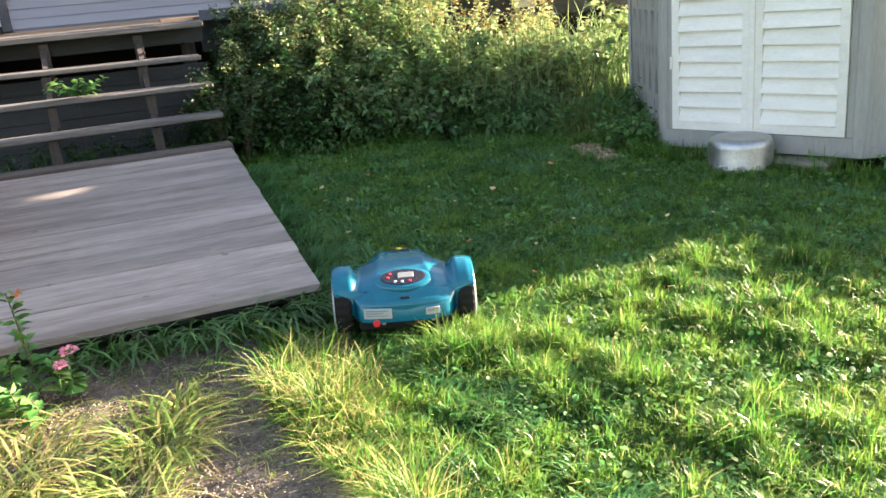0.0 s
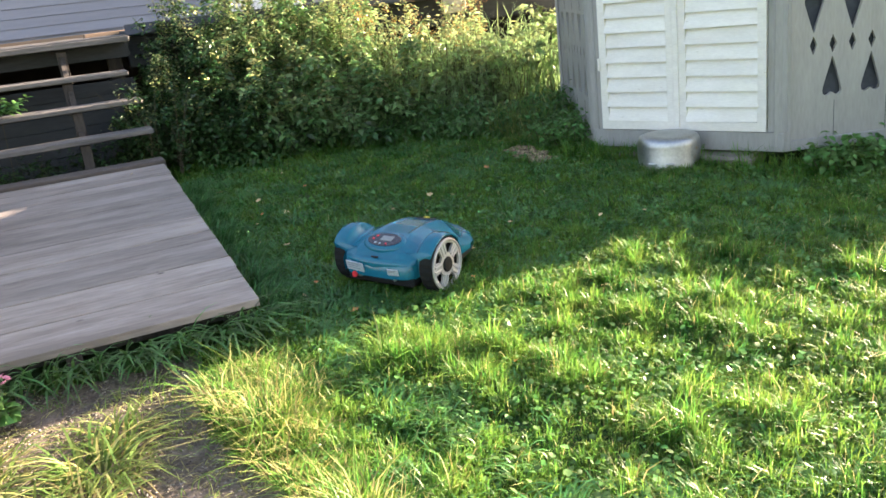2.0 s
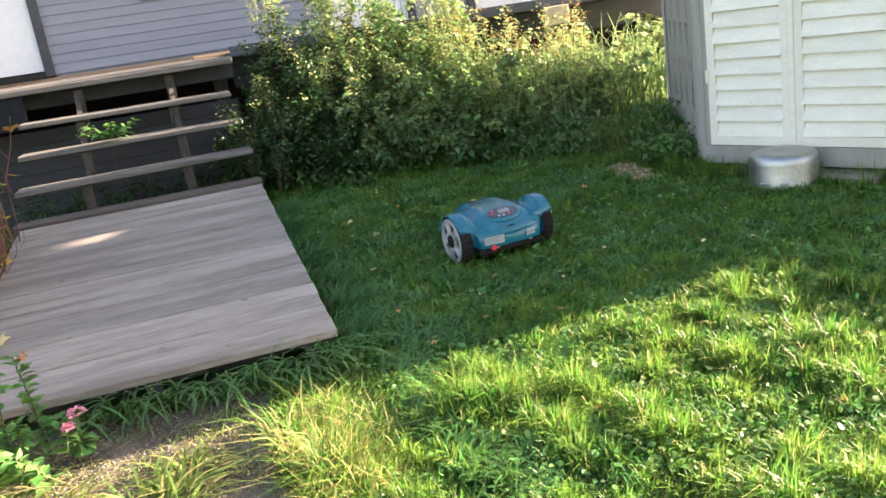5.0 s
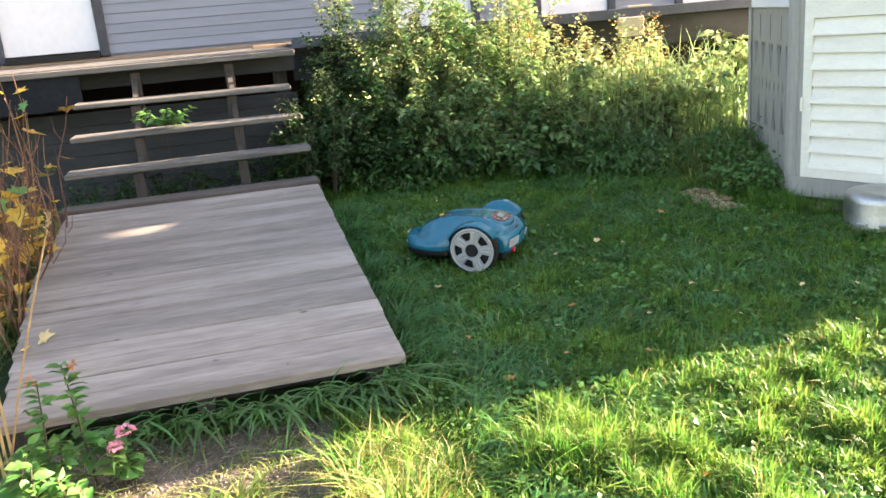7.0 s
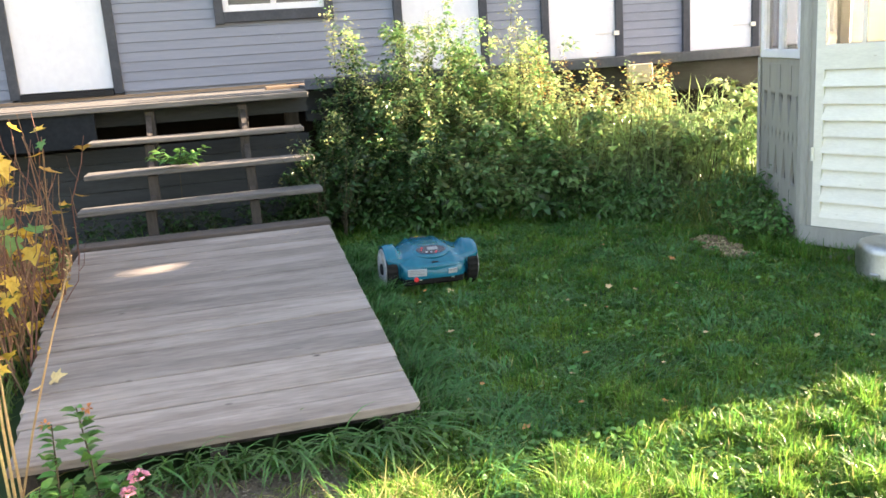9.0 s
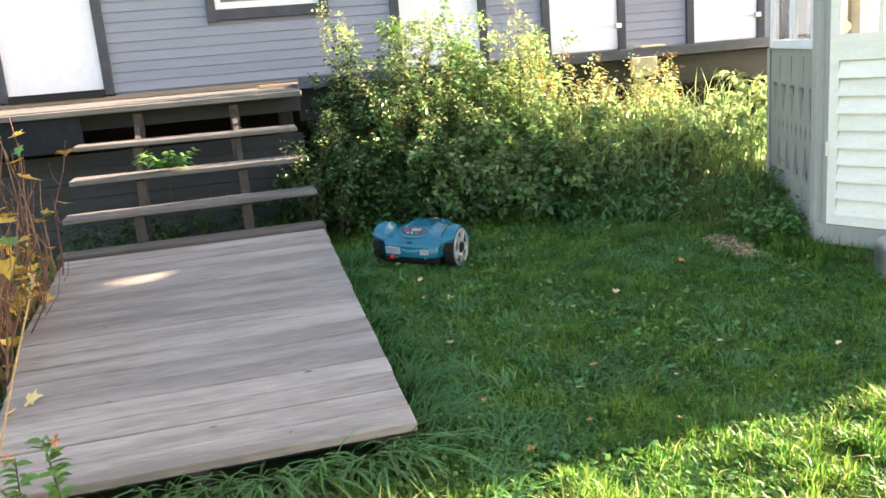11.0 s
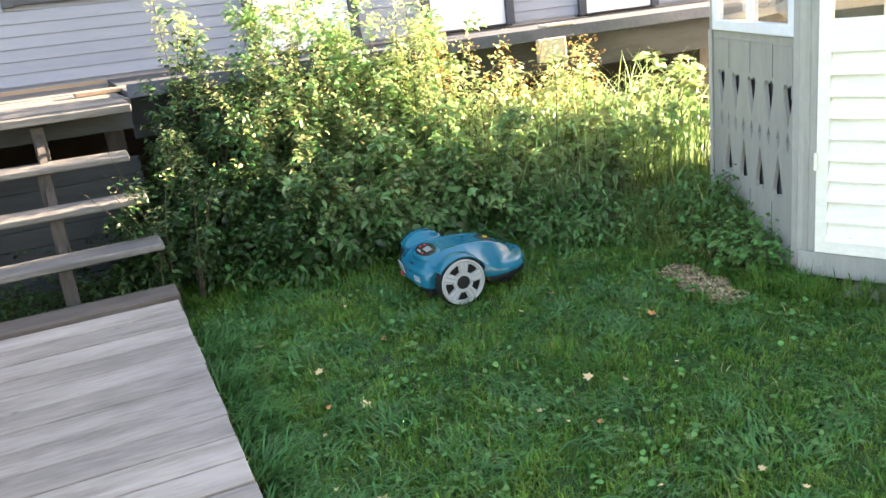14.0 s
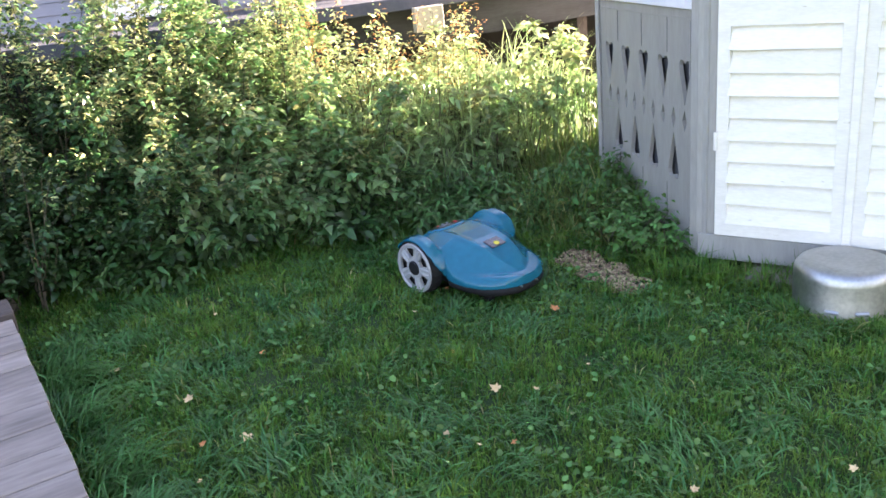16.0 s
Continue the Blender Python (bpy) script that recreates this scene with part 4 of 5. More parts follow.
def make_lawn():
    rng = np.random.default_rng(11)
    x = np.concatenate([rng.uniform(0.2, 5.2, 400000), rng.uniform(0.3, 4.2, 120000)])
    y = np.concatenate([rng.uniform(0.9, 7.2, 400000), rng.uniform(1.2, 3.6, 120000)])
    pa, pb = bare(x, y)
    x0, x1, y0, y1 = PLAT
    keep = ~pa & ~(pb & (rng.random(len(x)) < 0.9)) & ~((x < x1 + 0.005) & (y > y0 - 0.02) & (y < 7)) & ~in_gazebo(x, y, 0.0)
    keep &= (rng.random(len(x)) < np.where(y > shrub_front(x) + 0.25, 0.12, 1.0))
    keep &= rng.random(len(x)) < (0.45 + 0.75 * wave(x * 5.3, y * 5.3, 1.0)) * np.clip((5.2 - x) / 0.5, 0.3, 1) * np.clip((y - 0.9) / 0.4, 0.35, 1)
    x, y = x[keep], y[keep]
    n = len(x)
    edge = np.clip((0.72 - x + 0.06 * np.sin(5 * y)) / 0.3, 0, 1) * (y < 6.5)
    front = np.clip((3.35 - y) / 0.5, 0, 1)
    h = rng.uniform(0.018, 0.05, n) * (0.3 + 0.6 * wave(x, y) + 0.8 * np.clip(wave(x * 4.1, y * 4.1, 2.0), 0, 1) ** 1.6 + 0.5 * (wave(x * 9.7, y * 8.9, 7.0) > 0.62)) * (1.05 + 0.3 * front)
    h *= 1 + edge * rng.uniform(0.2, 1.1, n)
    near_gaz = in_gazebo(x, y, 0.28)
    h *= np.where(near_gaz, rng.uniform(1.2, 2.6, n), 1)
    h *= 1 + 1.2 * np.clip((y - shrub_front(x) + 0.15) / 0.2, 0, 1)
    clump = 0.5 * np.exp(-(((x - 2.35) / 0.2) ** 2 + ((y - 3.02) / 0.12) ** 2)) + 0.8 * np.exp(-(((x - 1.0) / 0.22) ** 2 + ((y - 2.72) / 0.12) ** 2))
    h *= 1 + 1.3 * clump + 0.8 * front * np.clip(wave(x * 3.3, y * 2.1, 5.0) - 0.5, 0, 0.45) * 2
    w = rng.uniform(0.003, 0.006, n) * (1 + 0.1 * (y - 2))
    lean = np.abs(rng.normal(0.6, 0.45, n)) + 0.3 * edge
    base = on_ground(x, y, -0.004)
    dry = rng.random(n) < 0.015 + 0.28 * edge * front + 0.03 * front
    green = part("lawn_grass", mesh_np("lawn_grass", *blades(rng, base[~dry], h[~dry], w[~dry], lean[~dry])), M_lawn, None)
    tagged(green, "short mown green lawn grass with shaded and sunlit parts", "grass", kind="stuff")
    ob = part("pale_grass", mesh_np("pale_grass", *blades(rng, base[dry], h[dry] * 1.1, w[dry], lean[dry])), M_lawn_dry, None)
    tagged(ob, "yellowed grass blades among the lawn", "grass", kind="stuff")
    m = 230000
    xo, yo = rng.normal(2.0, 3.4, m), rng.normal(0.6, 3.0, m)
    ok = yo < 7.2
    xo, yo = xo[ok], yo[ok]
    m = len(xo)
    inner = (xo > 0.25) & (xo < 5.15) & (yo > 1.0)
    pa, pb = bare(xo, yo)
    keep = ~inner & ~pa & ~((xo < x1 + 0.02) & (xo > x0 - 0.02) & (yo > y0)) & ~in_gazebo(xo, yo, 0.0) & (rng.random(m) < 0.6 + 0.4 * wave(xo, yo, 3))
    xo, yo = xo[keep], yo[keep]
    m = len(xo)
    ob = part("outer_grass", mesh_np("outer_grass", *blades(rng, on_ground(xo, yo, -0.004), rng.uniform(0.025, 0.055, m), rng.uniform(0.006, 0.011, m), np.abs(rng.normal(0.6, 0.4, m)))), M_lawn, None)
    tagged(ob, "lawn grass round the garden path", "grass", kind="stuff")
    # clover and plantain leaves
    n = 64000
    x, y = rng.uniform(0.4, 5.2, n), rng.uniform(1.1, 6.6, n)
    pa, pb = bare(x, y)
    keep = ~pa & ~pb & ~((x < x1 + 0.02) & (y > y0)) & ~in_gazebo(x, y, 0.02) & (y < shrub_front(x)) & (rng.random(n) < wave(x * 1.7, y * 1.7, 4) ** 2 * (0.28 + 0.8 * (y < 3.3)))
    x, y = x[keep], y[keep]
    n = len(x)
    a = rng.uniform(0, 2 * np.pi, n)
    way = np.stack([np.cos(a), np.sin(a), rng.uniform(-0.1, 0.5, n)], 1)
    v, f = leaves(rng, on_ground(x, y) + np.stack([0 * x, 0 * x, rng.uniform(0.02, 0.055, n)], 1), way, rng.uniform(0.013, 0.034, n), 0.8, 0.1, 0.15)
    tagged(part("clover", mesh_np("clover", v, f), M_clover, None), "round clover leaves in the lawn", "clover", kind="stuff")
    # shaggy longer blades and flat rosettes
    c = 760
    cx, cy = rng.uniform(0.7, 4.6, c), rng.uniform(1.3, 6.6, c)
    ok = ~in_gazebo(cx, cy, 0.1) & (cy < shrub_front(cx) - 0.1) & ~((cx < 0.75) & (cy > 3.3))
    cx, cy = cx[ok], cy[ok]
    k = rng.integers(0, len(cx), 30000)
    x, y = cx[k] + rng.normal(0, 0.05, len(k)), cy[k] + rng.normal(0, 0.05, len(k))
    ok = ~((x < x1 + 0.01) & (y > y0)) & ~in_gazebo(x, y, 0.01) & ~bare(x, y)[0] & ~bare(x, y)[1]
    x, y, k = x[ok], y[ok], k[ok]
    n = len(x)
    v, f = long_blades(rng, on_ground(x, y), rng.uniform(0.045, 0.085, n) * (0.75 + 0.5 * ((k * 0.37) % 1)) * (1 + 0.6 * np.clip((1.25 - x) / 0.5, 0, 1)), rng.uniform(0.004, 0.0075, n), rng.uniform(0.5, 1.5, n), rng.normal(k * 1.3, 0.6))
    tagged(part("shaggy_grass", mesh_np("shaggy_grass", v, f), M_shaggy, None), "longer pale green blades bent over in the lawn", "grass", kind="stuff")
    c = 110
    cx, cy = rng.uniform(0.75, 4.6, c), rng.uniform(1.3, 6.5, c)
    ok = ~in_gazebo(cx, cy, 0.1) & (cy < shrub_front(cx) - 0.05) & ~((cx < 0.8) & (cy > 3.3))
    cx, cy = np.repeat(cx[ok], 7), np.repeat(cy[ok], 7)
    n = len(cx)
    a = np.tile(np.arange(7) * 0.9, n // 7) + rng.normal(0, 0.25, n)
    v, f = leaves(rng, on_ground(cx, cy, 0.02), np.stack([np.cos(a), np.sin(a), rng.uniform(0.15, 0.6, n)], 1), rng.uniform(0.025, 0.05, n), 0.4, 0.2, 0.3)
    tagged(part("weed_rosettes", mesh_np("weed_rosettes", v, f), M_clover, None), "flat dandelion and plantain rosettes in the lawn", "weeds", kind="stuff")
    # rough growth left of the ramp and right of the pavilion
    n = 9000
    x, y = rng.uniform(-3.4, -1.02, n), rng.uniform(2.2, 7.2, n)
    v, f = long_blades(rng, on_ground(x, y), rng.uniform(0.08, 0.3, n), rng.uniform(0.004, 0.008, n), rng.uniform(0.3, 1.1, n))
    tagged(part("rough_grass", mesh_np("rough_grass", v, f), M_tuft, None), "rough uncut grass beside the ramp", "grass", kind="stuff")


make_lawn()


def make_gravel():
    rng = np.random.default_rng(4)
    xs, ys = np.linspace(-1.25, 0.42, 60), np.linspace(0.6, 3.46, 80)
    X, Y = np.meshgrid(xs, ys)
    Z = gz(X, Y) + 0.010 + 0.004 * np.sin(17 * X + 9 * Y) * np.sin(13 * Y - 5 * X)
    v = np.stack([X, Y, Z], -1).reshape(-1, 3)
    i, j = np.meshgrid(np.arange(59), np.arange(79))
    a = (j * 60 + i).ravel()
    cx, cy = X[:-1, :-1].ravel() + 0.014, Y[:-1, :-1].ravel() + 0.014
    a = a[bare(cx, cy)[0]]
    f = np.concatenate([np.stack([a, a + 1, a + 61], 1), np.stack([a, a + 61, a + 60], 1)])
    ob = part("gravel_path", mesh_np("gravel_path", v, f), M_gravel, None)
    tagged(ob, "trodden brown gravel at the foot of the ramp", "path", kind="structure")
    # loose stones: squashed octahedra
    for name, n, bx, by, m, label, lo, hi in (("pebbles", 11000, (-1.0, 0.36), (1.3, 3.44), M_pebble, "small loose grey-brown stones", 0.003, 0.009), ("wood_chips", 5200, (2.9, 3.42), (4.8, 5.85), M_mulch, "pale wood chips on bare soil", 0.006, 0.021)):
        x, y = rng.uniform(*bx, n), rng.uniform(*by, n)
        if name == "wood_chips":
            keep = bare(x, y)[1]
            x, y = x[keep], y[keep]
            n = len(x)
        s = rng.uniform(lo, hi, n)
        o = np.array([(1, 0, 0), (0, 1, 0), (-1, 0, 0), (0, -1, 0), (0, 0, 0.6), (0, 0, -0.6)])
        ang = rng.uniform(0, 6.28, n)
        c, q = np.cos(ang)[:, None], np.sin(ang)[:, None]
        st = rng.uniform(0.5, 1.0, (n, 1)) if name == "pebbles" else rng.uniform(0.12, 0.3, (n, 1))
        ox, oy = o[None, :, 0], o[None, :, 1] * st
        v = np.stack([x[:, None] + s[:, None] * (ox * c - oy * q), y[:, None] + s[:, None] * (ox * q + oy * c), gz(x, y)[:, None] + (0.012 if name == "pebbles" else 0.015) + s[:, None] * 0.7 * o[None, :, 2]], -1)
        k = np.arange(n)[:, None] * 6
        f = np.concatenate([k + np.array(t) for t in ([0, 1, 4], [1, 2, 4], [2, 3, 4], [3, 0, 4], [1, 0, 5], [2, 1, 5], [3, 2, 5], [0, 3, 5])], 1)
        tagged(part(name, mesh_np(name, v.reshape(-1, 3), f.reshape(-1, 3)), m, None), label, "stones" if name == "pebbles" else "wood chips", kind="stuff")


make_gravel()


def make_path_litter():
    """Straw and thin short grass strewn over the gravel."""
    rng = np.random.default_rng(14)
    n = 2600
    x, y = rng.uniform(-0.95, 0.36, n), rng.uniform(1.6, 3.42, n)
    keep = rng.random(n) < np.clip(wave(x * 2.5, y * 2.5, 6) - 0.25, 0, 1) * 1.5
    x, y = x[keep], y[keep]
    n = len(x)
    v, f = long_blades(rng, on_ground(x, y, 0.012), rng.uniform(0.012, 0.03, n), rng.uniform(0.002, 0.004, n), rng.uniform(1.5, 4.0, n))
    tagged(part("straw_litter", mesh_np("straw_litter", v, f), M_lawn_dry, None), "pale straw strewn over the gravel", "straw", kind="stuff")
    n = 2200
    x, y = rng.uniform(-0.9, 0.36, n), rng.uniform(2.2, 3.42, n)
    keep = rng.random(n) < np.clip(wave(x * 3.1, y * 3.1, 2) - 0.45, 0, 1) * 2.5
    x, y = x[keep], y[keep]
    n = len(x)
    v, f = long_blades(rng, on_ground(x, y, 0.008), rng.uniform(0.025, 0.07, n), rng.uniform(0.003, 0.005, n), rng.uniform(0.5, 1.5, n))
    tagged(part("sparse_grass", mesh_np("sparse_grass", v, f), M_tuft, None), "thin short grass growing through the gravel", "grass", kind="stuff")


make_path_litter()


def tuft(seed, x, y, n, h, spread, m, label, lean=(0.4, 1.3), w=(0.0035, 0.0075), dry=0.25, name="grass_tuft", category="grass tuft", way=None, drym=None):
    """A clump of arching blades with some dry ones."""
    rng = np.random.default_rng(seed)
    th = thing(name, label, category, group="grass tufts" if name == "grass_tuft" else "")
    n = int(n * 1.25)
    a, r = rng.uniform(0, 6.28, n), spread * np.sqrt(rng.random(n))
    base = on_ground(x + r * np.cos(a), y + r * np.sin(a))
    hh = rng.uniform(0.35, 1.1, n) * h
    ln = rng.uniform(*lean, n)
    ww = rng.uniform(*w, n)
    d = rng.random(n) < dry
    out = (a + rng.normal(0, 0.7, n)) if way is None else rng.normal(way, 0.8, n)
    part("foliage", mesh_np("foliage", *long_blades(rng, base[~d], hh[~d], ww[~d], ln[~d], out[~d])), m, th)
    if d.sum() > 1:
        part("dry_foliage", mesh_np("dry_foliage", *long_blades(rng, base[d], hh[d], ww[d], ln[d] * 1.2, out[d])), drym or M_lawn_dry, th, "straw-coloured dry blades")


def make_tufts():
    lab = "arching yellow-green grass tuft on the gravel"
    edge = "tall yellow-green grass at the lawn edge"
    worn = "yellowing grass tuft at the gravel edge"
    broad = dict(lean=(0.7, 1.8), w=(0.006, 0.011))
    tuft(1, -0.10, 2.62, 130, 0.20, 0.12, M_tuft, lab, **broad)
    tuft(2, -0.02, 2.84, 60, 0.13, 0.09, M_tuft, lab, **broad)
    tuft(3, -0.55, 2.70, 190, 0.20, 0.20, M_tuft, worn, dry=0.5, **broad)
    tuft(4, -0.62, 2.40, 170, 0.22, 0.20, M_tuft, worn, dry=0.5, **broad)
    tuft(5, -0.22, 2.36, 130, 0.19, 0.15, M_tuft, lab, dry=0.3, **broad)
    for k, (x, y, dry) in enumerate(((0.42, 2.98, 0.3), (0.47, 2.78, 0.3), (0.48, 2.58, 0.25), (0.47, 2.38, 0.35), (0.50, 2.15, 0.3), (0.60, 3.05, 0.15))):
        tuft(6 + k, x, y, 80, 0.085, 0.12, M_tuft, edge, lean=(0.3, 1.2), dry=dry)
    tuft(12, -0.85, 3.05, 160, 0.22, 0.20, M_tuft, worn, dry=0.5, **broad)
    tuft(13, 0.08, 3.16, 40, 0.08, 0.10, M_tuft, lab, dry=0.3)
    tuft(14, 0.12, 2.95, 50, 0.08, 0.14, M_tuft, lab, dry=0.5)
    for k, (x, y) in enumerate(((3.42, 4.2), (3.5, 4.08), (3.62, 4.03), (3.42, 4.4), (3.75, 4.02))):
        tuft(80 + k, x, y, 90, 0.10, 0.08, M_lawn, "long grass round the metal pot", dry=0.05)
    dark = "dark green strap-leaved grass under the ramp edge"
    for k, (x, n) in enumerate(((-0.42, 60), (-0.25, 70), (-0.08, 70), (0.1, 80), (0.26, 80), (0.42, 90), (0.56, 90))):
        tuft(20 + k, x, 3.41, n * 0.55, 0.27, 0.07, M_nettle, dark, lean=(0.6, 1.5), w=(0.009, 0.016), dry=0.0, way=-1.4)
    for k in range(22):
        y = 3.5 + k * 0.125
        tuft(40 + k, 0.74 + 0.03 * math.sin(3 * k), y, 100, 0.15 + 0.08 * (k % 3 == 1), 0.095, M_shaggy, "long uncut grass along the ramp edge", lean=(0.4, 1.15), w=(0.004, 0.009), dry=0.0, way=0.1 - 0.7 * (k % 2))
    for k, (x, y) in enumerate(((3.30, 5.75), (3.42, 5.55), (3.48, 5.90), (3.62, 5.75), (3.40, 6.10), (3.62, 6.15), (3.85, 6.3), (3.55, 5.42), (3.7, 5.95), (4.0, 6.55), (4.15, 6.75), (4.3, 6.95), (4.3, 6.6), (4.5, 6.8))):
        tuft(60 + k, x, y, 150 if y > 5.8 else 60, 0.34 if y > 5.8 else 0.18, 0.15 if y > 5.8 else 0.1, M_tuft, "long uncut grass beside the pavilion", lean=(0.2, 1.1), w=(0.004, 0.008), dry=0.16)


make_tufts()


# ---- shrubs and weeds ----
def growth(seed, name, label, category, roots, heights, leaf, count, m, top=None, top_share=0.25, aspect=0.45, lean=0.25, thick=0.005, bush=0.13, start=0.12, droop=0.1, stem_m=None, top_start=0.72, group="", shade_m=None, low=0.55, cluster=19):
    """Stems that rise from roots, each set with leaves; the last part of each in another colour, the low part darker as
    painted self-shade.
    """
    rng = np.random.default_rng(seed)
    th = thing(name, label, category, group=group)
    bm = bmesh.new()
    P, D, S, T = [], [], [], []
    cx, cy = np.mean([r[0] for r in roots]), np.mean([r[1] for r in roots])
    for (x, y), h in zip(roots, heights):
        z = float(gz(np.float64(x), np.float64(y)))
        a = math.atan2(y - cy, x - cx) + rng.normal(0, 0.9)
        l = abs(rng.normal(lean, lean * 0.5)) * h
        bend = rng.normal(0, 0.06 * h, 2)
        pts = []
        for t in (0, 0.25, 0.5, 0.75, 1.0):
            pts.append((x + math.cos(a) * l * t**1.5 + bend[0] * math.sin(3.1 * t), y + math.sin(a) * l * t**1.5 + bend[1] * math.sin(3.1 * t), z + h * t))
        tube(bm, pts, [thick, thick * 0.9, thick * 0.7, thick * 0.5, thick * 0.2], 4)
        n = max(4, int(count * rng.uniform(0.7, 1.3)))
        nodes = max(4, n // cluster)
        which = rng.integers(0, nodes, n)
        t_node = start + (1 - start) * rng.random(nodes) ** 0.75
        t = np.clip(t_node[which] + rng.normal(0, 0.015, n), 0, 1)
        pa = np.array(pts)
        idx = np.minimum((t * 4).astype(int), 3)
        fr = (t * 4 - idx)[:, None]
        p = pa[idx] * (1 - fr) + pa[idx + 1] * fr
        bn, rn = rng.uniform(0, 6.28, nodes), bush * 1.15 * rng.random(nodes) ** 0.6 * (1.12 - t_node) + 0.005
        b = bn[which] + rng.normal(0, 1.1, n)
        r = rn[which] * rng.uniform(0.55, 1.1, n)
        off = np.stack([np.cos(bn[which]) * r, np.sin(bn[which]) * r, 0.35 * r], 1) + rng.normal(0, 0.027, (n, 3))
        P.append(p + off)
        D.append(np.stack([np.cos(b), np.sin(b), rng.normal(0.15 - droop, 0.35, n)], 1))
        S.append(leaf * rng.uniform(0.6, 1.25, n) * (1.05 - 0.45 * t))
        T.append(t)
    part("stem", bm, stem_m or M_stem, th)["kind"] = "stuff"
    P, D, S, T = np.concatenate(P), np.concatenate(D), np.concatenate(S), np.concatenate(T)
    hi = (T > top_start) & (rng.random(len(T)) < top_share / max(1 - top_start, 0.05)) if top else np.zeros(len(T), bool)
    # low leaves take a darker leaf colour in place of self-shadow
    if shade_m is not None:
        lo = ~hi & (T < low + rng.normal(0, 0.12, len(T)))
        part("lower_foliage", mesh_np("lower_foliage", *leaves(rng, P[lo], D[lo], S[lo] * 1.1, aspect, curl=0.25 + droop)), shade_m, th, "lower leaves in a darker colour that paints the shade")
    else:
        lo = np.zeros(len(T), bool)
    mid = ~hi & ~lo
    part("foliage", mesh_np("foliage", *leaves(rng, P[mid], D[mid], S[mid], aspect, curl=0.25 + droop)), m, th)
    if top is not None and hi.any():
        part("tip_foliage", mesh_np("tip_foliage", *leaves(rng, P[hi], D[hi], S[hi] * 0.9, aspect)), top, th, "yellowing shoot tips")
    return th


def scatter(seed, n, x0, x1, y0, y1, fn, low=0.6):
    rng = np.random.default_rng(seed)
    x, y = rng.uniform(x0, x1, n), rng.uniform(y0, y1, n)
    h = np.array([fn(a, b) for a, b in zip(x, y)]) * rng.uniform(low, 1.1, n)
    keep = h > 0.05
    return list(zip(x[keep], y[keep])), h[keep]


def top_line(x, y):
    """Height of the thicket over the ground."""
    crest = np.interp(x, [0.55, 0.75, 1.05, 1.5, 2.0, 2.3, 2.55, 2.85, 3.4, 4.0, 5.0, 6.0], [0.95, 1.22, 1.52, 1.42, 1.58, 1.62, 1.4, 1.2, 0.98, 1.02, 1.0, 0.9])
    back = y - shrub_front(x)
    return float(crest * np.clip(0.30 + 0.95 * back, 0, 1)) if back > -0.05 else 0.0


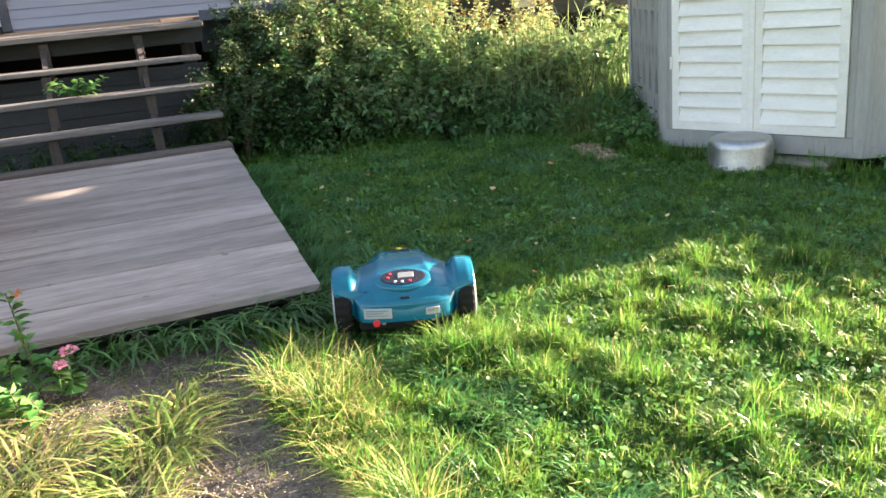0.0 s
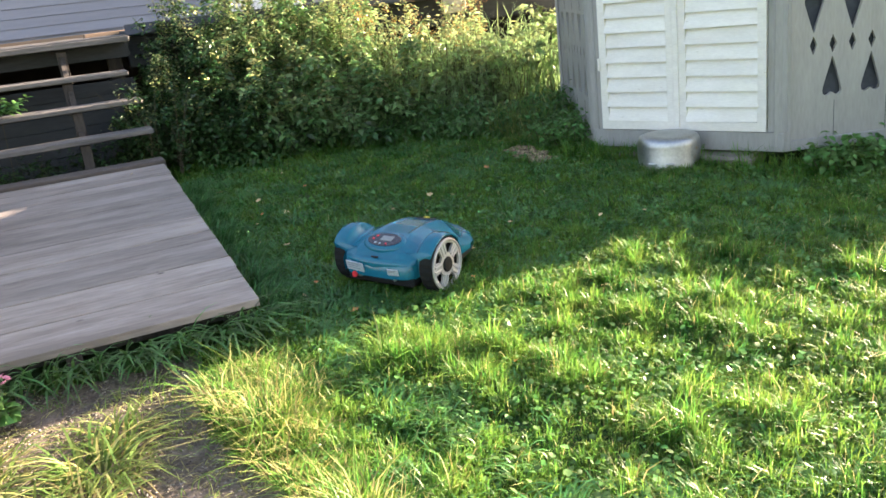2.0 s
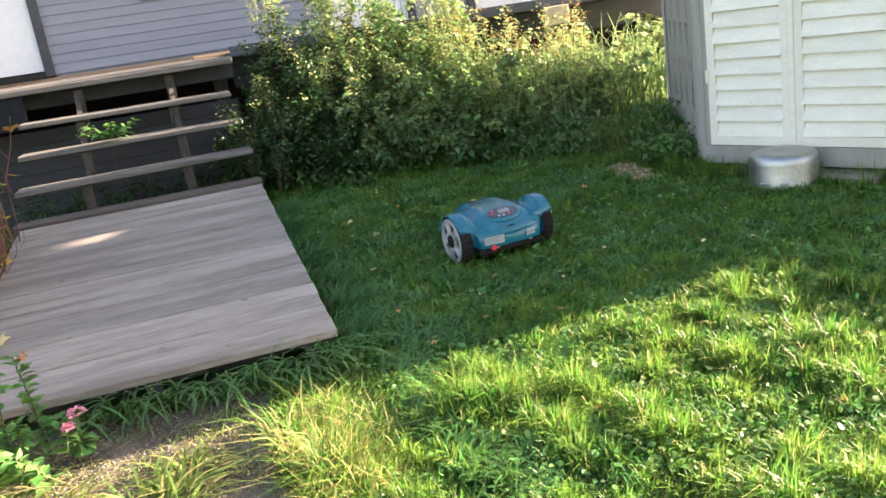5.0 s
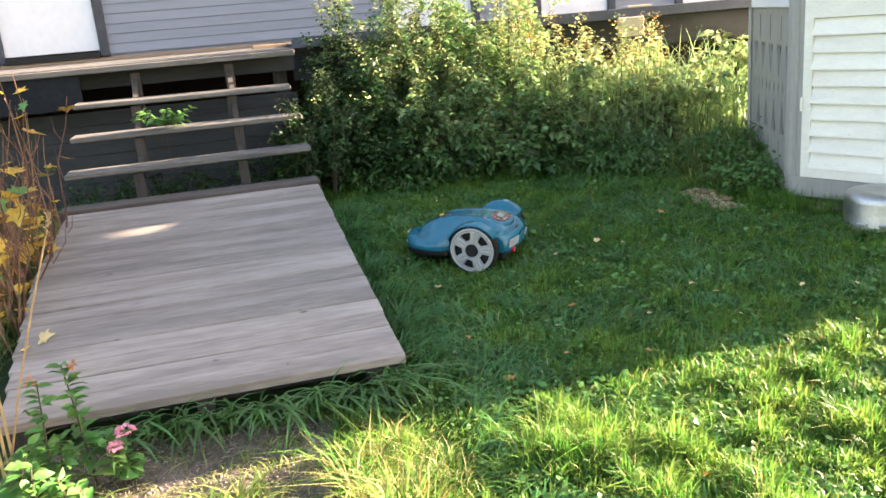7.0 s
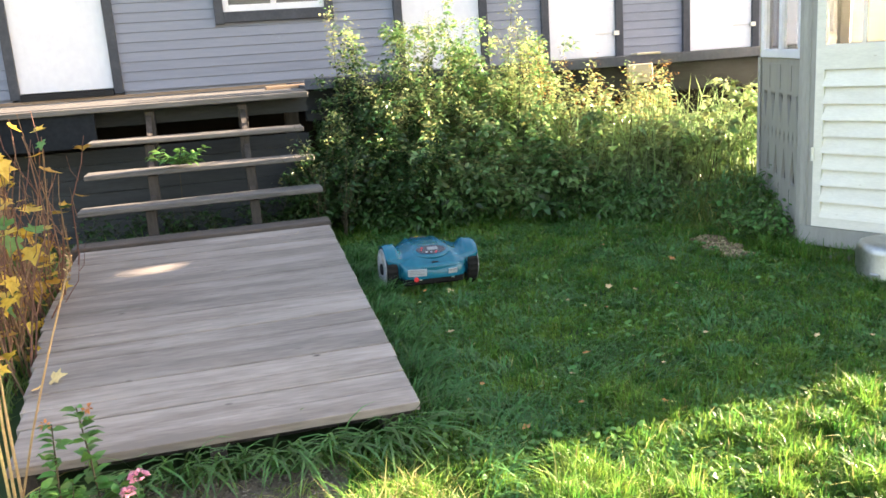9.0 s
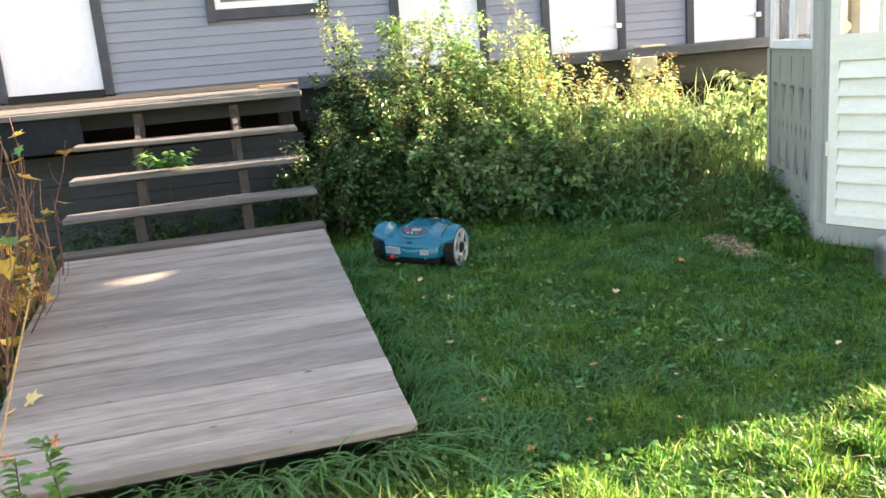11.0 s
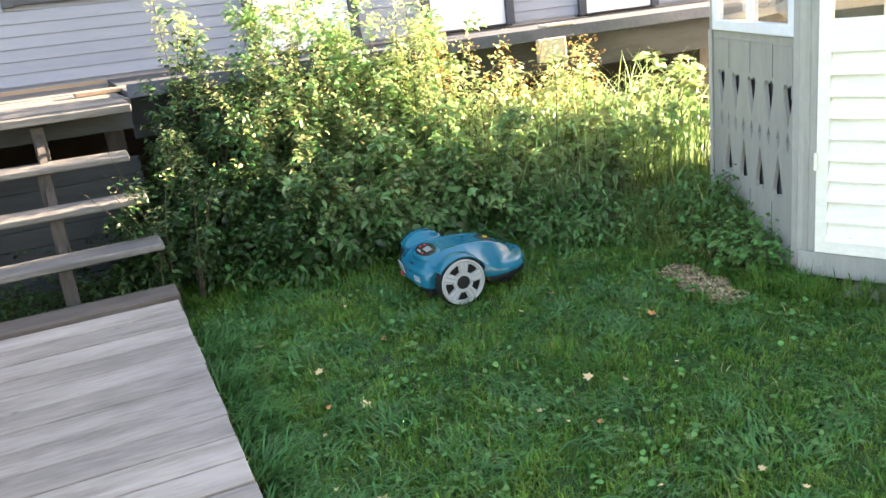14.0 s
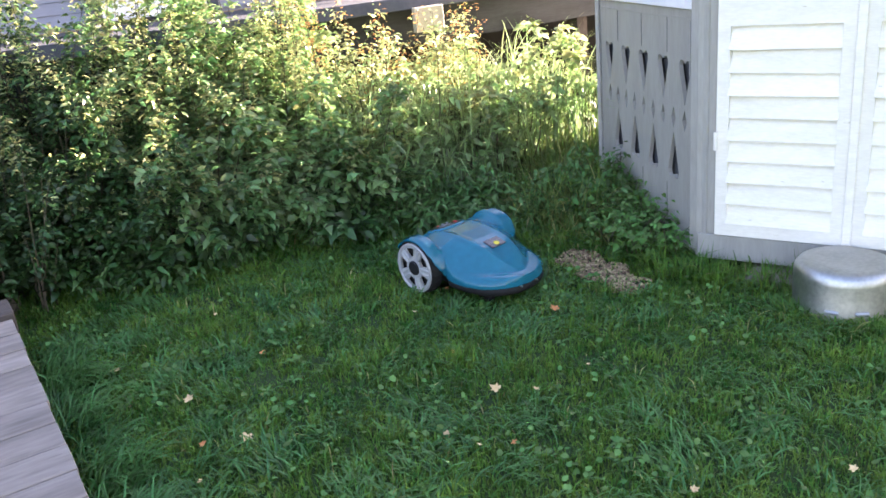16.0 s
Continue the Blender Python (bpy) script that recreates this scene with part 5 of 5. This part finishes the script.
def make_thicket():
    r, h = scatter(1, 62, 0.60, 1.6, 6.75, 7.75, top_line, 0.45)
    growth(101, "shrub", "dense dark green leafy shrub with small ovate leaves", "shrub", r, h, 0.066, 380, M_leaf_dark, M_leaf_yellow, 0.03, aspect=0.55, lean=0.22, bush=0.24, start=0.03)
    r, h = scatter(2, 52, 1.45, 2.15, 6.75, 7.85, top_line, 0.45)
    growth(102, "shrub", "leafy green shrub with sunlit yellow-green shoots", "shrub", r, h, 0.088, 300, M_leaf_mid, M_leaf_yellow, 0.07, aspect=0.5, lean=0.2, bush=0.24, start=0.05, shade_m=M_leaf_dark, low=0.28)
    r, h = scatter(3, 52, 2.0, 2.75, 6.6, 7.85, top_line, 0.45)
    growth(103, "shrub", "leafy green shrub with sunlit yellow-green shoots", "shrub", r, h, 0.088, 300, M_leaf_mid, M_leaf_yellow, 0.07, aspect=0.5, lean=0.2, bush=0.24, start=0.05, shade_m=M_leaf_dark, low=0.28)
    r, h = scatter(4, 40, 0.78, 2.5, 7.0, 7.6, lambda x, y: top_line(x, y) * 1.14)
    growth(104, "goldenrod", "tall yellowing goldenrod spikes rising from the shrubs", "weeds", r, h, 0.05, 260, M_leaf_mid, M_leaf_yellow, 0.28, aspect=0.4, lean=0.08, bush=0.05, start=0.4, top_start=0.6, cluster=5)
    r, h = scatter(5, 46, 2.6, 3.8, 6.9, 7.7, lambda x, y: top_line(x, y) * 1.0)
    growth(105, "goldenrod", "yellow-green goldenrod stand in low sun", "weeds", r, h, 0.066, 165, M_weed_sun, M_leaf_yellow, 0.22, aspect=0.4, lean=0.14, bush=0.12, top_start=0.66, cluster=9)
    r, h = scatter(10, 26, 2.5, 3.75, 6.95, 7.6, lambda x, y: top_line(x, y) * 1.1)
    growth(124, "dock_spikes", "rusty orange-brown seed spikes among the goldenrod", "weeds", r, h, 0.045, 150, M_weed_sun, M_rusty, 0.22, aspect=0.4, lean=0.08, bush=0.035, start=0.2, top_start=0.72, cluster=4)
    r, h = scatter(6, 32, 3.6, 4.8, 6.95, 7.7, lambda x, y: top_line(x, y) * (0.95 if x < 4.3 else 0.8))
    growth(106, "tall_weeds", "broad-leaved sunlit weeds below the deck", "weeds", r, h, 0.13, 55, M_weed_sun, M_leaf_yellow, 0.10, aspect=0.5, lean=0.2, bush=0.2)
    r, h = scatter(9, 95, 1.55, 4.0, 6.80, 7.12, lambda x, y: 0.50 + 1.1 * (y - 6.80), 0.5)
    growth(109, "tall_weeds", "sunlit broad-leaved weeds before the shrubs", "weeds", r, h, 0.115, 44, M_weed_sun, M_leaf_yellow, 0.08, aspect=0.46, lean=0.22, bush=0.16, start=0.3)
    # nettles and low weeds at the foot
    rng = np.random.default_rng(7)
    for k, (x0, x1, n) in enumerate(((0.85, 1.5, 22), (1.5, 2.3, 48), (2.3, 3.1, 105), (3.0, 3.9, 100))):
        x = rng.uniform(x0, x1, n)
        y = shrub_front(x) + rng.uniform(-0.04, 0.32, n)
        hh = rng.uniform(0.14, 0.34, n) * np.clip(0.5 + (y - shrub_front(x)) * 2.2, 0.4, 1.15)
        growth(110 + k, "nettle_patch", "dark green nettles along the foot of the shrubs", "weeds", list(zip(x, y)), hh, 0.085, 36, M_nettle, None, aspect=0.34, lean=0.28, bush=0.09, thick=0.004, droop=0.25, group="nettle patches")
    # unseen shrub, added to cast a shade patch on the lawn beside the pavilion
    r, h = scatter(8, 150, 5.15, 5.6, 2.60, 3.38, lambda x, y: 0.66, 0.85)
    growth(108, "shrub", "unseen low shrub added to shade the lawn beside the pavilion", "shrub", r, h, 0.08, 190, M_leaf_dark, None, aspect=0.5, lean=0.06, bush=0.13, start=0.05)
    # low sprays over the steps
    x, y = rng.uniform(0.62, 0.95, 26), rng.uniform(6.75, 7.2, 26)
    growth(120, "shrub_spray", "leafy shoots leaning over the step ends", "shrub", list(zip(x, y)), rng.uniform(0.4, 1.0, 26), 0.055, 60, M_leaf_dark, M_leaf_yellow, 0.06, aspect=0.5, lean=0.35, bush=0.10)
    # tall grass among the weeds
    n = 1050
    x, y = rng.uniform(2.7, 4.75, n), rng.uniform(6.7, 7.7, n)
    hgt = np.array([top_line(a, b) for a, b in zip(x, y)]) * rng.uniform(0.55, 1.12, n) + 0.1
    v, f = long_blades(rng, on_ground(x, y), hgt, rng.uniform(0.006, 0.012, n), rng.uniform(0.3, 1.0, n))
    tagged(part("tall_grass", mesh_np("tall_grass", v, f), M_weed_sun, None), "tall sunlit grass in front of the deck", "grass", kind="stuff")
    # weeds at the pavilion's other side
    m = face_pose(1)
    pts = [m @ Vector((s, -0.08 - 0.22 * rng.random(), 0)) for s in rng.uniform(0.05, 1.3, 70)]
    growth(121, "creeping_weeds", "low green leafy weeds at the pavilion wall", "weeds", [(p.x, p.y) for p in pts], rng.uniform(0.08, 0.22, 70), 0.075, 14, M_clover, None, aspect=0.75, lean=0.5, bush=0.10, thick=0.003)
    pts = [face_pose(7) @ Vector((s, -0.05 - 0.3 * rng.random(), 0)) for s in rng.uniform(0.35, 1.3, 80)]
    growth(122, "creeping_weeds", "low green leafy weeds at the pavilion wall", "weeds", [(p.x, p.y) for p in pts], rng.uniform(0.08, 0.28, 80), 0.06, 18, M_clover, None, aspect=0.6, lean=0.5, bush=0.10, thick=0.003)


make_thicket()


def maple_leaf(bm, m, s):
    """A five-lobed leaf, slightly cupped."""
    out = [(0, 0), (0.28, -0.12), (0.55, 0.05), (0.36, 0.22), (0.62, 0.52), (0.3, 0.5), (0.18, 0.62), (0, 1.0), (-0.18, 0.62), (-0.3, 0.5), (-0.62, 0.52), (-0.36, 0.22), (-0.55, 0.05), (-0.28, -0.12)]
    c = bm.verts.new(m @ Vector((0, 0.32 * s, -0.06 * s)))
    vs = [bm.verts.new(m @ Vector((x * s, y * s, 0.16 * s * (abs(x) - 0.2 * y)))) for x, y in out]
    for i in range(len(vs)):
        bm.faces.new((c, vs[i], vs[(i + 1) % len(vs)]))


def make_sapling():
    rng = random.Random(21)
    th = thing("maple_sapling", "young maple with yellow autumn leaves and bare brown stems", "sapling")
    bm, lv, gr = bmesh.new(), bmesh.new(), bmesh.new()
    for k in range(135):
        x, y = rng.uniform(-1.55, -0.96), rng.uniform(4.3, 6.0)
        h = rng.uniform(0.4, 1.25)
        z = float(gz(np.float64(x), np.float64(y)))
        dx, dy = rng.uniform(-0.22, 0.2), rng.uniform(-0.2, 0.15)
        j = [rng.uniform(-0.05, 0.05) for i in range(4)]
        tube(bm, [(x, y, z), (x + dx * 0.2 + j[0], y + dy * 0.2, z + h * 0.3), (x + dx * 0.5 + j[1], y + dy * 0.6, z + h * 0.62), (x + dx * 0.8 + j[2] * 0.6, y + dy * 0.8, z + h * 0.84), (x + dx, y + dy, z + h)], [0.006, 0.005, 0.0045, 0.003, 0.002], 5)
        for i in range(3):
            t = rng.uniform(0.2, 0.75)
            bx, by, l = x + dx * t + j[1] * 0.7, y + dy * t, rng.uniform(0.1, 0.28)
            sx, sy = rng.uniform(-0.6, 0.6), rng.uniform(-0.6, 0.6)
            tube(bm, [(bx, by, z + h * t), (bx + sx * l * 0.6, by + sy * l * 0.5, z + h * t + l * 0.4), (bx + sx * l * 0.8, by + sy * l, z + h * t + l)], [0.003, 0.0025, 0.0012], 4)
        for q in range(rng.choice((0, 0, 1, 2, 3)) if x > -1.3 else rng.choice((1, 2, 3, 4))):
            t = 1 - 0.5 * rng.random() ** 1.6
            m = pose(x + dx * t, y + dy * t, z + h * t, rng.uniform(-70, 20), rng.uniform(-30, 30), rng.uniform(0, 360))
            maple_leaf(lv if rng.random() < 0.85 else gr, m, rng.uniform(0.06, 0.12))
        if rng.random() < 0.8:
            m = pose(x + rng.uniform(-0.05, 0.05), y, z + h * rng.uniform(0.15, 0.6), rng.uniform(-80, 20), 0, rng.uniform(0, 360))
            maple_leaf(lv, m, rng.uniform(0.04, 0.07))
    part("stem", bm, M_twig, th)["kind"] = "stuff"
    part("foliage", lv, M_gold_leaf, th, "yellow autumn leaves")
    part("green_foliage", gr, M_clover, th, "remaining green leaves")
    th = thing("withered_stalks", "tall straw-yellow withered stalks before the ramp", "stalks")
    bm, lv = bmesh.new(), bmesh.new()
    for k in range(13):
        x, y = rng.uniform(-0.98, -0.78), rng.uniform(3.1, 3.5)
        z = float(gz(np.float64(x), np.float64(y)))
        h = rng.uniform(0.5, 0.8)
        dx = rng.uniform(-0.15, 0.05)
        tube(bm, [(x, y, z), (x + dx * 0.4, y, z + h * 0.5), (x + dx, y + 0.03, z + h)], [0.006, 0.005, 0.002], 5)
        for q in range(3):
            t = rng.uniform(0.35, 1)
            maple_leaf(lv, pose(x + dx * t, y, z + h * t, rng.uniform(-80, 0), rng.uniform(-40, 40), rng.uniform(0, 360)), rng.uniform(0.035, 0.075))
    part("stem", bm, M_stem_dry, th)["kind"] = "stuff"
    part("foliage", lv, M_gold_leaf, th, "curled orange-yellow leaves")


make_sapling()


def make_stalk():
    """One dry stalk with pale seed heads that leans over the ramp's corner."""
    th = thing("dry_stalk", "thin straw-coloured stalk with pale seed heads leaning over the ramp", "stalk")
    bm, hd = bmesh.new(), bmesh.new()
    z = float(gz(np.float64(-0.80), np.float64(3.3)))
    tube(bm, [(-0.80, 3.3, z), (-0.70, 3.3, 0.295), (-0.608, 3.3, 0.56), (-0.528, 3.3, 0.77), (-0.49, 3.3, 0.87)], [0.0045, 0.004, 0.0035, 0.003, 0.002], 6)
    part("stem", bm, M_stem_dry, th)
    for x, zz in ((-0.500, 0.835), (-0.512, 0.79)):
        for k in range(9):
            m = pose(x + 0.006 * math.sin(k * 2.4), 3.3 + 0.006 * math.cos(k * 2.4), zz + 0.005 * k, 60 * math.sin(k), 50 * math.cos(2 * k), 40 * k)
            bmesh.ops.create_icosphere(hd, subdivisions=1, radius=0.0045, matrix=m @ Matrix.Diagonal((1, 0.7, 1.6, 1)))
    part("seed_head", hd, M_mulch, th, "pale fluffy seed heads")


make_stalk()


def make_step_seedling():
    rng = np.random.default_rng(31)
    th = thing("rowan_seedling", "small green rowan seedling growing between the steps", "seedling")
    bm = bmesh.new()
    P, D, S = [], [], []
    root = np.array([-0.36, 6.93, 0.30])
    for k in range(8):
        tip = np.array([-0.33 + (k - 3.5) * 0.056, 6.8 - 0.08 * abs(math.sin(-1.57 + (k - 3.5) * 0.42)), 0.86 + 0.05 * math.sin(k * 1.9)])
        mid = np.array([-0.34, 6.88, 0.79])
        tube(bm, [root, mid, tip], [0.004, 0.003, 0.0015], 4)
        for t in np.linspace(0.25, 1, 9):
            p = mid + (tip - mid) * t
            for s in (-1, 1):
                P.append(p)
                D.append((s * 0.7 + 0.3 * (k - 3.5) / 3.5, -0.5, rng.normal(0.05, 0.25)))
                S.append(rng.uniform(0.05, 0.075))
    part("stem", bm, M_stem, th)["kind"] = "stuff"
    part("foliage", mesh_np("foliage", *leaves(rng, np.array(P), np.array(D), np.array(S), 0.42)), M_clover, th)
    n = 60
    x, y = rng.uniform(-0.9, 0.55, n), rng.uniform(6.5, 7.1, n)
    v, f = long_blades(rng, np.stack([x, y, np.full(n, 0.12)], 1), rng.uniform(0.15, 0.42, n), rng.uniform(0.005, 0.009, n), rng.uniform(0.3, 1.0, n))
    tagged(part("shade_grass", mesh_np("shade_grass", v, f), M_tuft, None), "thin grass growing through the steps", "grass", kind="stuff")
    x, y = rng.uniform(-1.0, 0.6, 90), rng.uniform(6.6, 7.4, 90)
    growth(131, "shade_weeds", "dark weeds growing beneath the steps", "weeds", list(zip(x, y)), rng.uniform(0.1, 0.34, 90), 0.065, 26, M_leaf_dark, None, aspect=0.5, lean=0.4, bush=0.08, thick=0.003)


make_step_seedling()


def make_flowers():
    rng = np.random.default_rng(41)
    th = thing("garden_phlox", "pink flowering garden plant with pale green leaves by the ramp", "flower")
    bm = bmesh.new()
    P, D, S = [], [], []
    stems = [(-0.40, 3.12, 0.20), (-0.37, 3.16, 0.15), (-0.62, 3.14, 0.42), (-0.50, 3.18, 0.44), (-0.66, 3.02, 0.2), (-0.55, 3.0, 0.17), (-0.47, 2.95, 0.14), (-0.72, 3.06, 0.24), (-0.58, 3.08, 0.22)]
    for x, y, h in stems:
        z = float(gz(np.float64(x), np.float64(y)))
        dx, dy = rng.normal(0, 0.03, 2)
        tube(bm, [(x, y, z), (x + dx * 0.5, y + dy * 0.5, z + h * 0.6), (x + dx, y + dy, z + h)], [0.004, 0.0035, 0.002], 5)
        for t in np.linspace(0.2, 1, int(14 + 60 * h)):
            a = rng.uniform(0, 6.28)
            P.append((x + dx * t, y + dy * t, z + h * t))
            D.append((math.cos(a), math.sin(a), rng.uniform(0, 0.6)))
            S.append(rng.uniform(0.06, 0.10) * (1.1 - 0.5 * t))
    part("stem", bm, M_stem, th)["kind"] = "stuff"
    part("foliage", mesh_np("foliage", *leaves(rng, np.array(P), np.array(D), np.array(S), 0.55)), M_clover, th)
    z = float(gz(np.float64(-0.4), np.float64(3.12)))
    for cx, cy, cz, r in ((-0.37, 3.12, z + 0.205, 0.028), (-0.405, 3.1, z + 0.165, 0.018)):
        n = 46
        d = unit(rng.normal(0, 1, (n, 3)))
        d[:, 2] = np.abs(d[:, 2]) * 0.8
        part("blossom", mesh_np("blossom", *leaves(rng, np.array([cx, cy, cz]) + d * r * 0.7, d, np.full(n, 0.018), 0.8)), M_petal, th, "pink blossom head")
    for x, y, h in stems[2:4]:
        zz = float(gz(np.float64(x), np.float64(y))) + h
        n = 16
        d = unit(rng.normal(0, 1, (n, 3)))
        part("bud", mesh_np("bud", *leaves(rng, np.array([x, y, zz]) + d * 0.006, d, np.full(n, 0.016), 0.6)), M_fallen_red, th, "dark red buds")


make_flowers()


def make_fallen():
    rng = random.Random(9)
    rows = [(1.535, 3.87, 1, 0.05), (1.02, 3.31, 1, 0.05), (1.025, 4.41, 0, 0.055), (0.933, 5.84, 0, 0.06), (2.05, 4.72, 0, 0.05), (1.11, 5.42, 0, 0.045), (2.66, 5.08, 1, 0.05), (1.19, 5.04, 0, 0.05), (1.35, 2.45, 1, 0.04), (2.05, 2.1, 1, 0.045),
            (2.3, 2.15, 0, 0.035), (0.86, 4.62, 0, 0.032), (1.75, 4.6, 0, 0.028), (1.62, 3.3, 1, 0.03), (0.98, 3.75, 1, 0.03)]
    for i in range(26):
        x, y = rng.uniform(0.85, 3.1), rng.uniform(3.4, 6.1)
        rows.append((x, min(y, 5.6 if x > 2 else 6.1), int(rng.random() < 0.25), rng.uniform(0.02, 0.034)))
    for x, y, red, s in rows:
        th = thing("fallen_leaf", "curled rust-red fallen leaf on the grass" if red else "curled pale yellow fallen leaf on the grass", "leaf", group="fallen leaves")
        bm = bmesh.new()
        s *= 0.8
        maple_leaf(bm, pose(0, -s * 0.4, 0, rng.uniform(-10, 25), rng.uniform(-25, 25), 0), s)
        part("blade", bm, M_fallen_red if red else M_fallen, th)
        th.matrix_basis = pose(x, y, float(gz(np.float64(x), np.float64(y))) + 0.045, 0, 0, rng.uniform(0, 360))
    for x, y, s in ((-0.82, 4.18, 0.075), (-0.86, 4.1, 0.05), (0.40, 6.02, 0.03), (-0.3, 6.33, 0.03)):
        th = thing("fallen_leaf", "curled brown dry leaf lying on the planks", "leaf", group="fallen leaves")
        bm = bmesh.new()
        maple_leaf(bm, pose(0, 0, 0.006, 20, 25, 0), s)
        part("blade", bm, M_stem_dry, th)
        th.matrix_basis = pose(x, y, plat_z(y) + 0.006 if y < 6.2 else 0.325, 0, 0, rng.uniform(0, 360))


make_fallen()


MOWER = [
    (0, 0.923, 3.144, -15.8, 1.0),
    (0.5, 0.977, 3.292, -28.4, 3.2),
    (1, 1.055, 3.437, -36.6, 3.6),
    (1.5, 1.172, 3.492, -54.0, 0.8),
    (2, 1.346, 3.558, -58.2, 0.1),
    (2.5, 1.462, 3.652, -46.8, 1.3),
    (3, 1.553, 3.725, -35.0, 1.3),
    (5.5, 1.746, 4.493, 21.3, -0.4),
    (6, 1.661, 4.637, 38.5, 0.1),
    (6.5, 1.554, 4.761, 45.2, 0.3),
    (7, 1.439, 4.837, 53.1, 0.5),
    (7.5, 1.314, 4.918, 53.5, 1.8),
    (8, 1.230, 5.050, 41.6, 1.7),
    (8.5, 1.157, 5.175, 23.6, 2.2),
    (9, 1.128, 5.328, 1.2, 1.8),
    (9.5, 1.130, 5.494, -6.6, 2.3),
    (10, 1.160, 5.639, -13.5, 0.8),
    (12.5, 1.523, 6.101, -82.7, 0.9),
    (13, 1.709, 6.102, -93.0, 0.4),
    (13.5, 1.856, 6.091, -89.6, 0.3),
    (14, 2.025, 6.090, -90.4, 0.6),
    (14.5, 2.209, 6.107, -102.2, 0.1),
    (15, 2.392, 6.044, -127.2, 0.2),
    (15.5, 2.539, 5.918, -154.5, 0.5),
    (16, 2.617, 5.752, -172.7, 0.1),
]


def motions():
    rows = []
    for t, x, y, a, roll in MOWER:
        c, s = math.cos(radians(a)), math.sin(radians(a))
        rows.append((t, pose(x, y, -0.175 + 0.0433 * y, 2.48 * c, roll - 2.48 * s, a)))
    walk(mower, rows)
    # the wheels roll with the way that each side covers
    for wheel, side in zip(mower_wheels, (-1, 1)):
        turn, keys = 0.0, []
        for n, (t, x, y, a) in enumerate(row[:4] for row in MOWER):
            if n:
                t0, x0, y0, a0 = MOWER[n - 1][:4]
                mid = radians((a + a0) / 2)
                way = (x - x0) * -math.sin(mid) + (y - y0) * math.cos(mid) + side * 0.25 * radians(a - a0)
                steps = 4 if t - t0 > 1 else 1
                for k in range(1, steps + 1):
                    keys.append((t0 + (t - t0) * k / steps, turn - math.degrees(way / 0.139) * k / steps))
                turn -= math.degrees(way / 0.139)
            else:
                keys.append((t, 0.0))
        walk(wheel, [(t, pose(side * 0.25, 0, 0.12, q)) for t, q in keys])


motions()
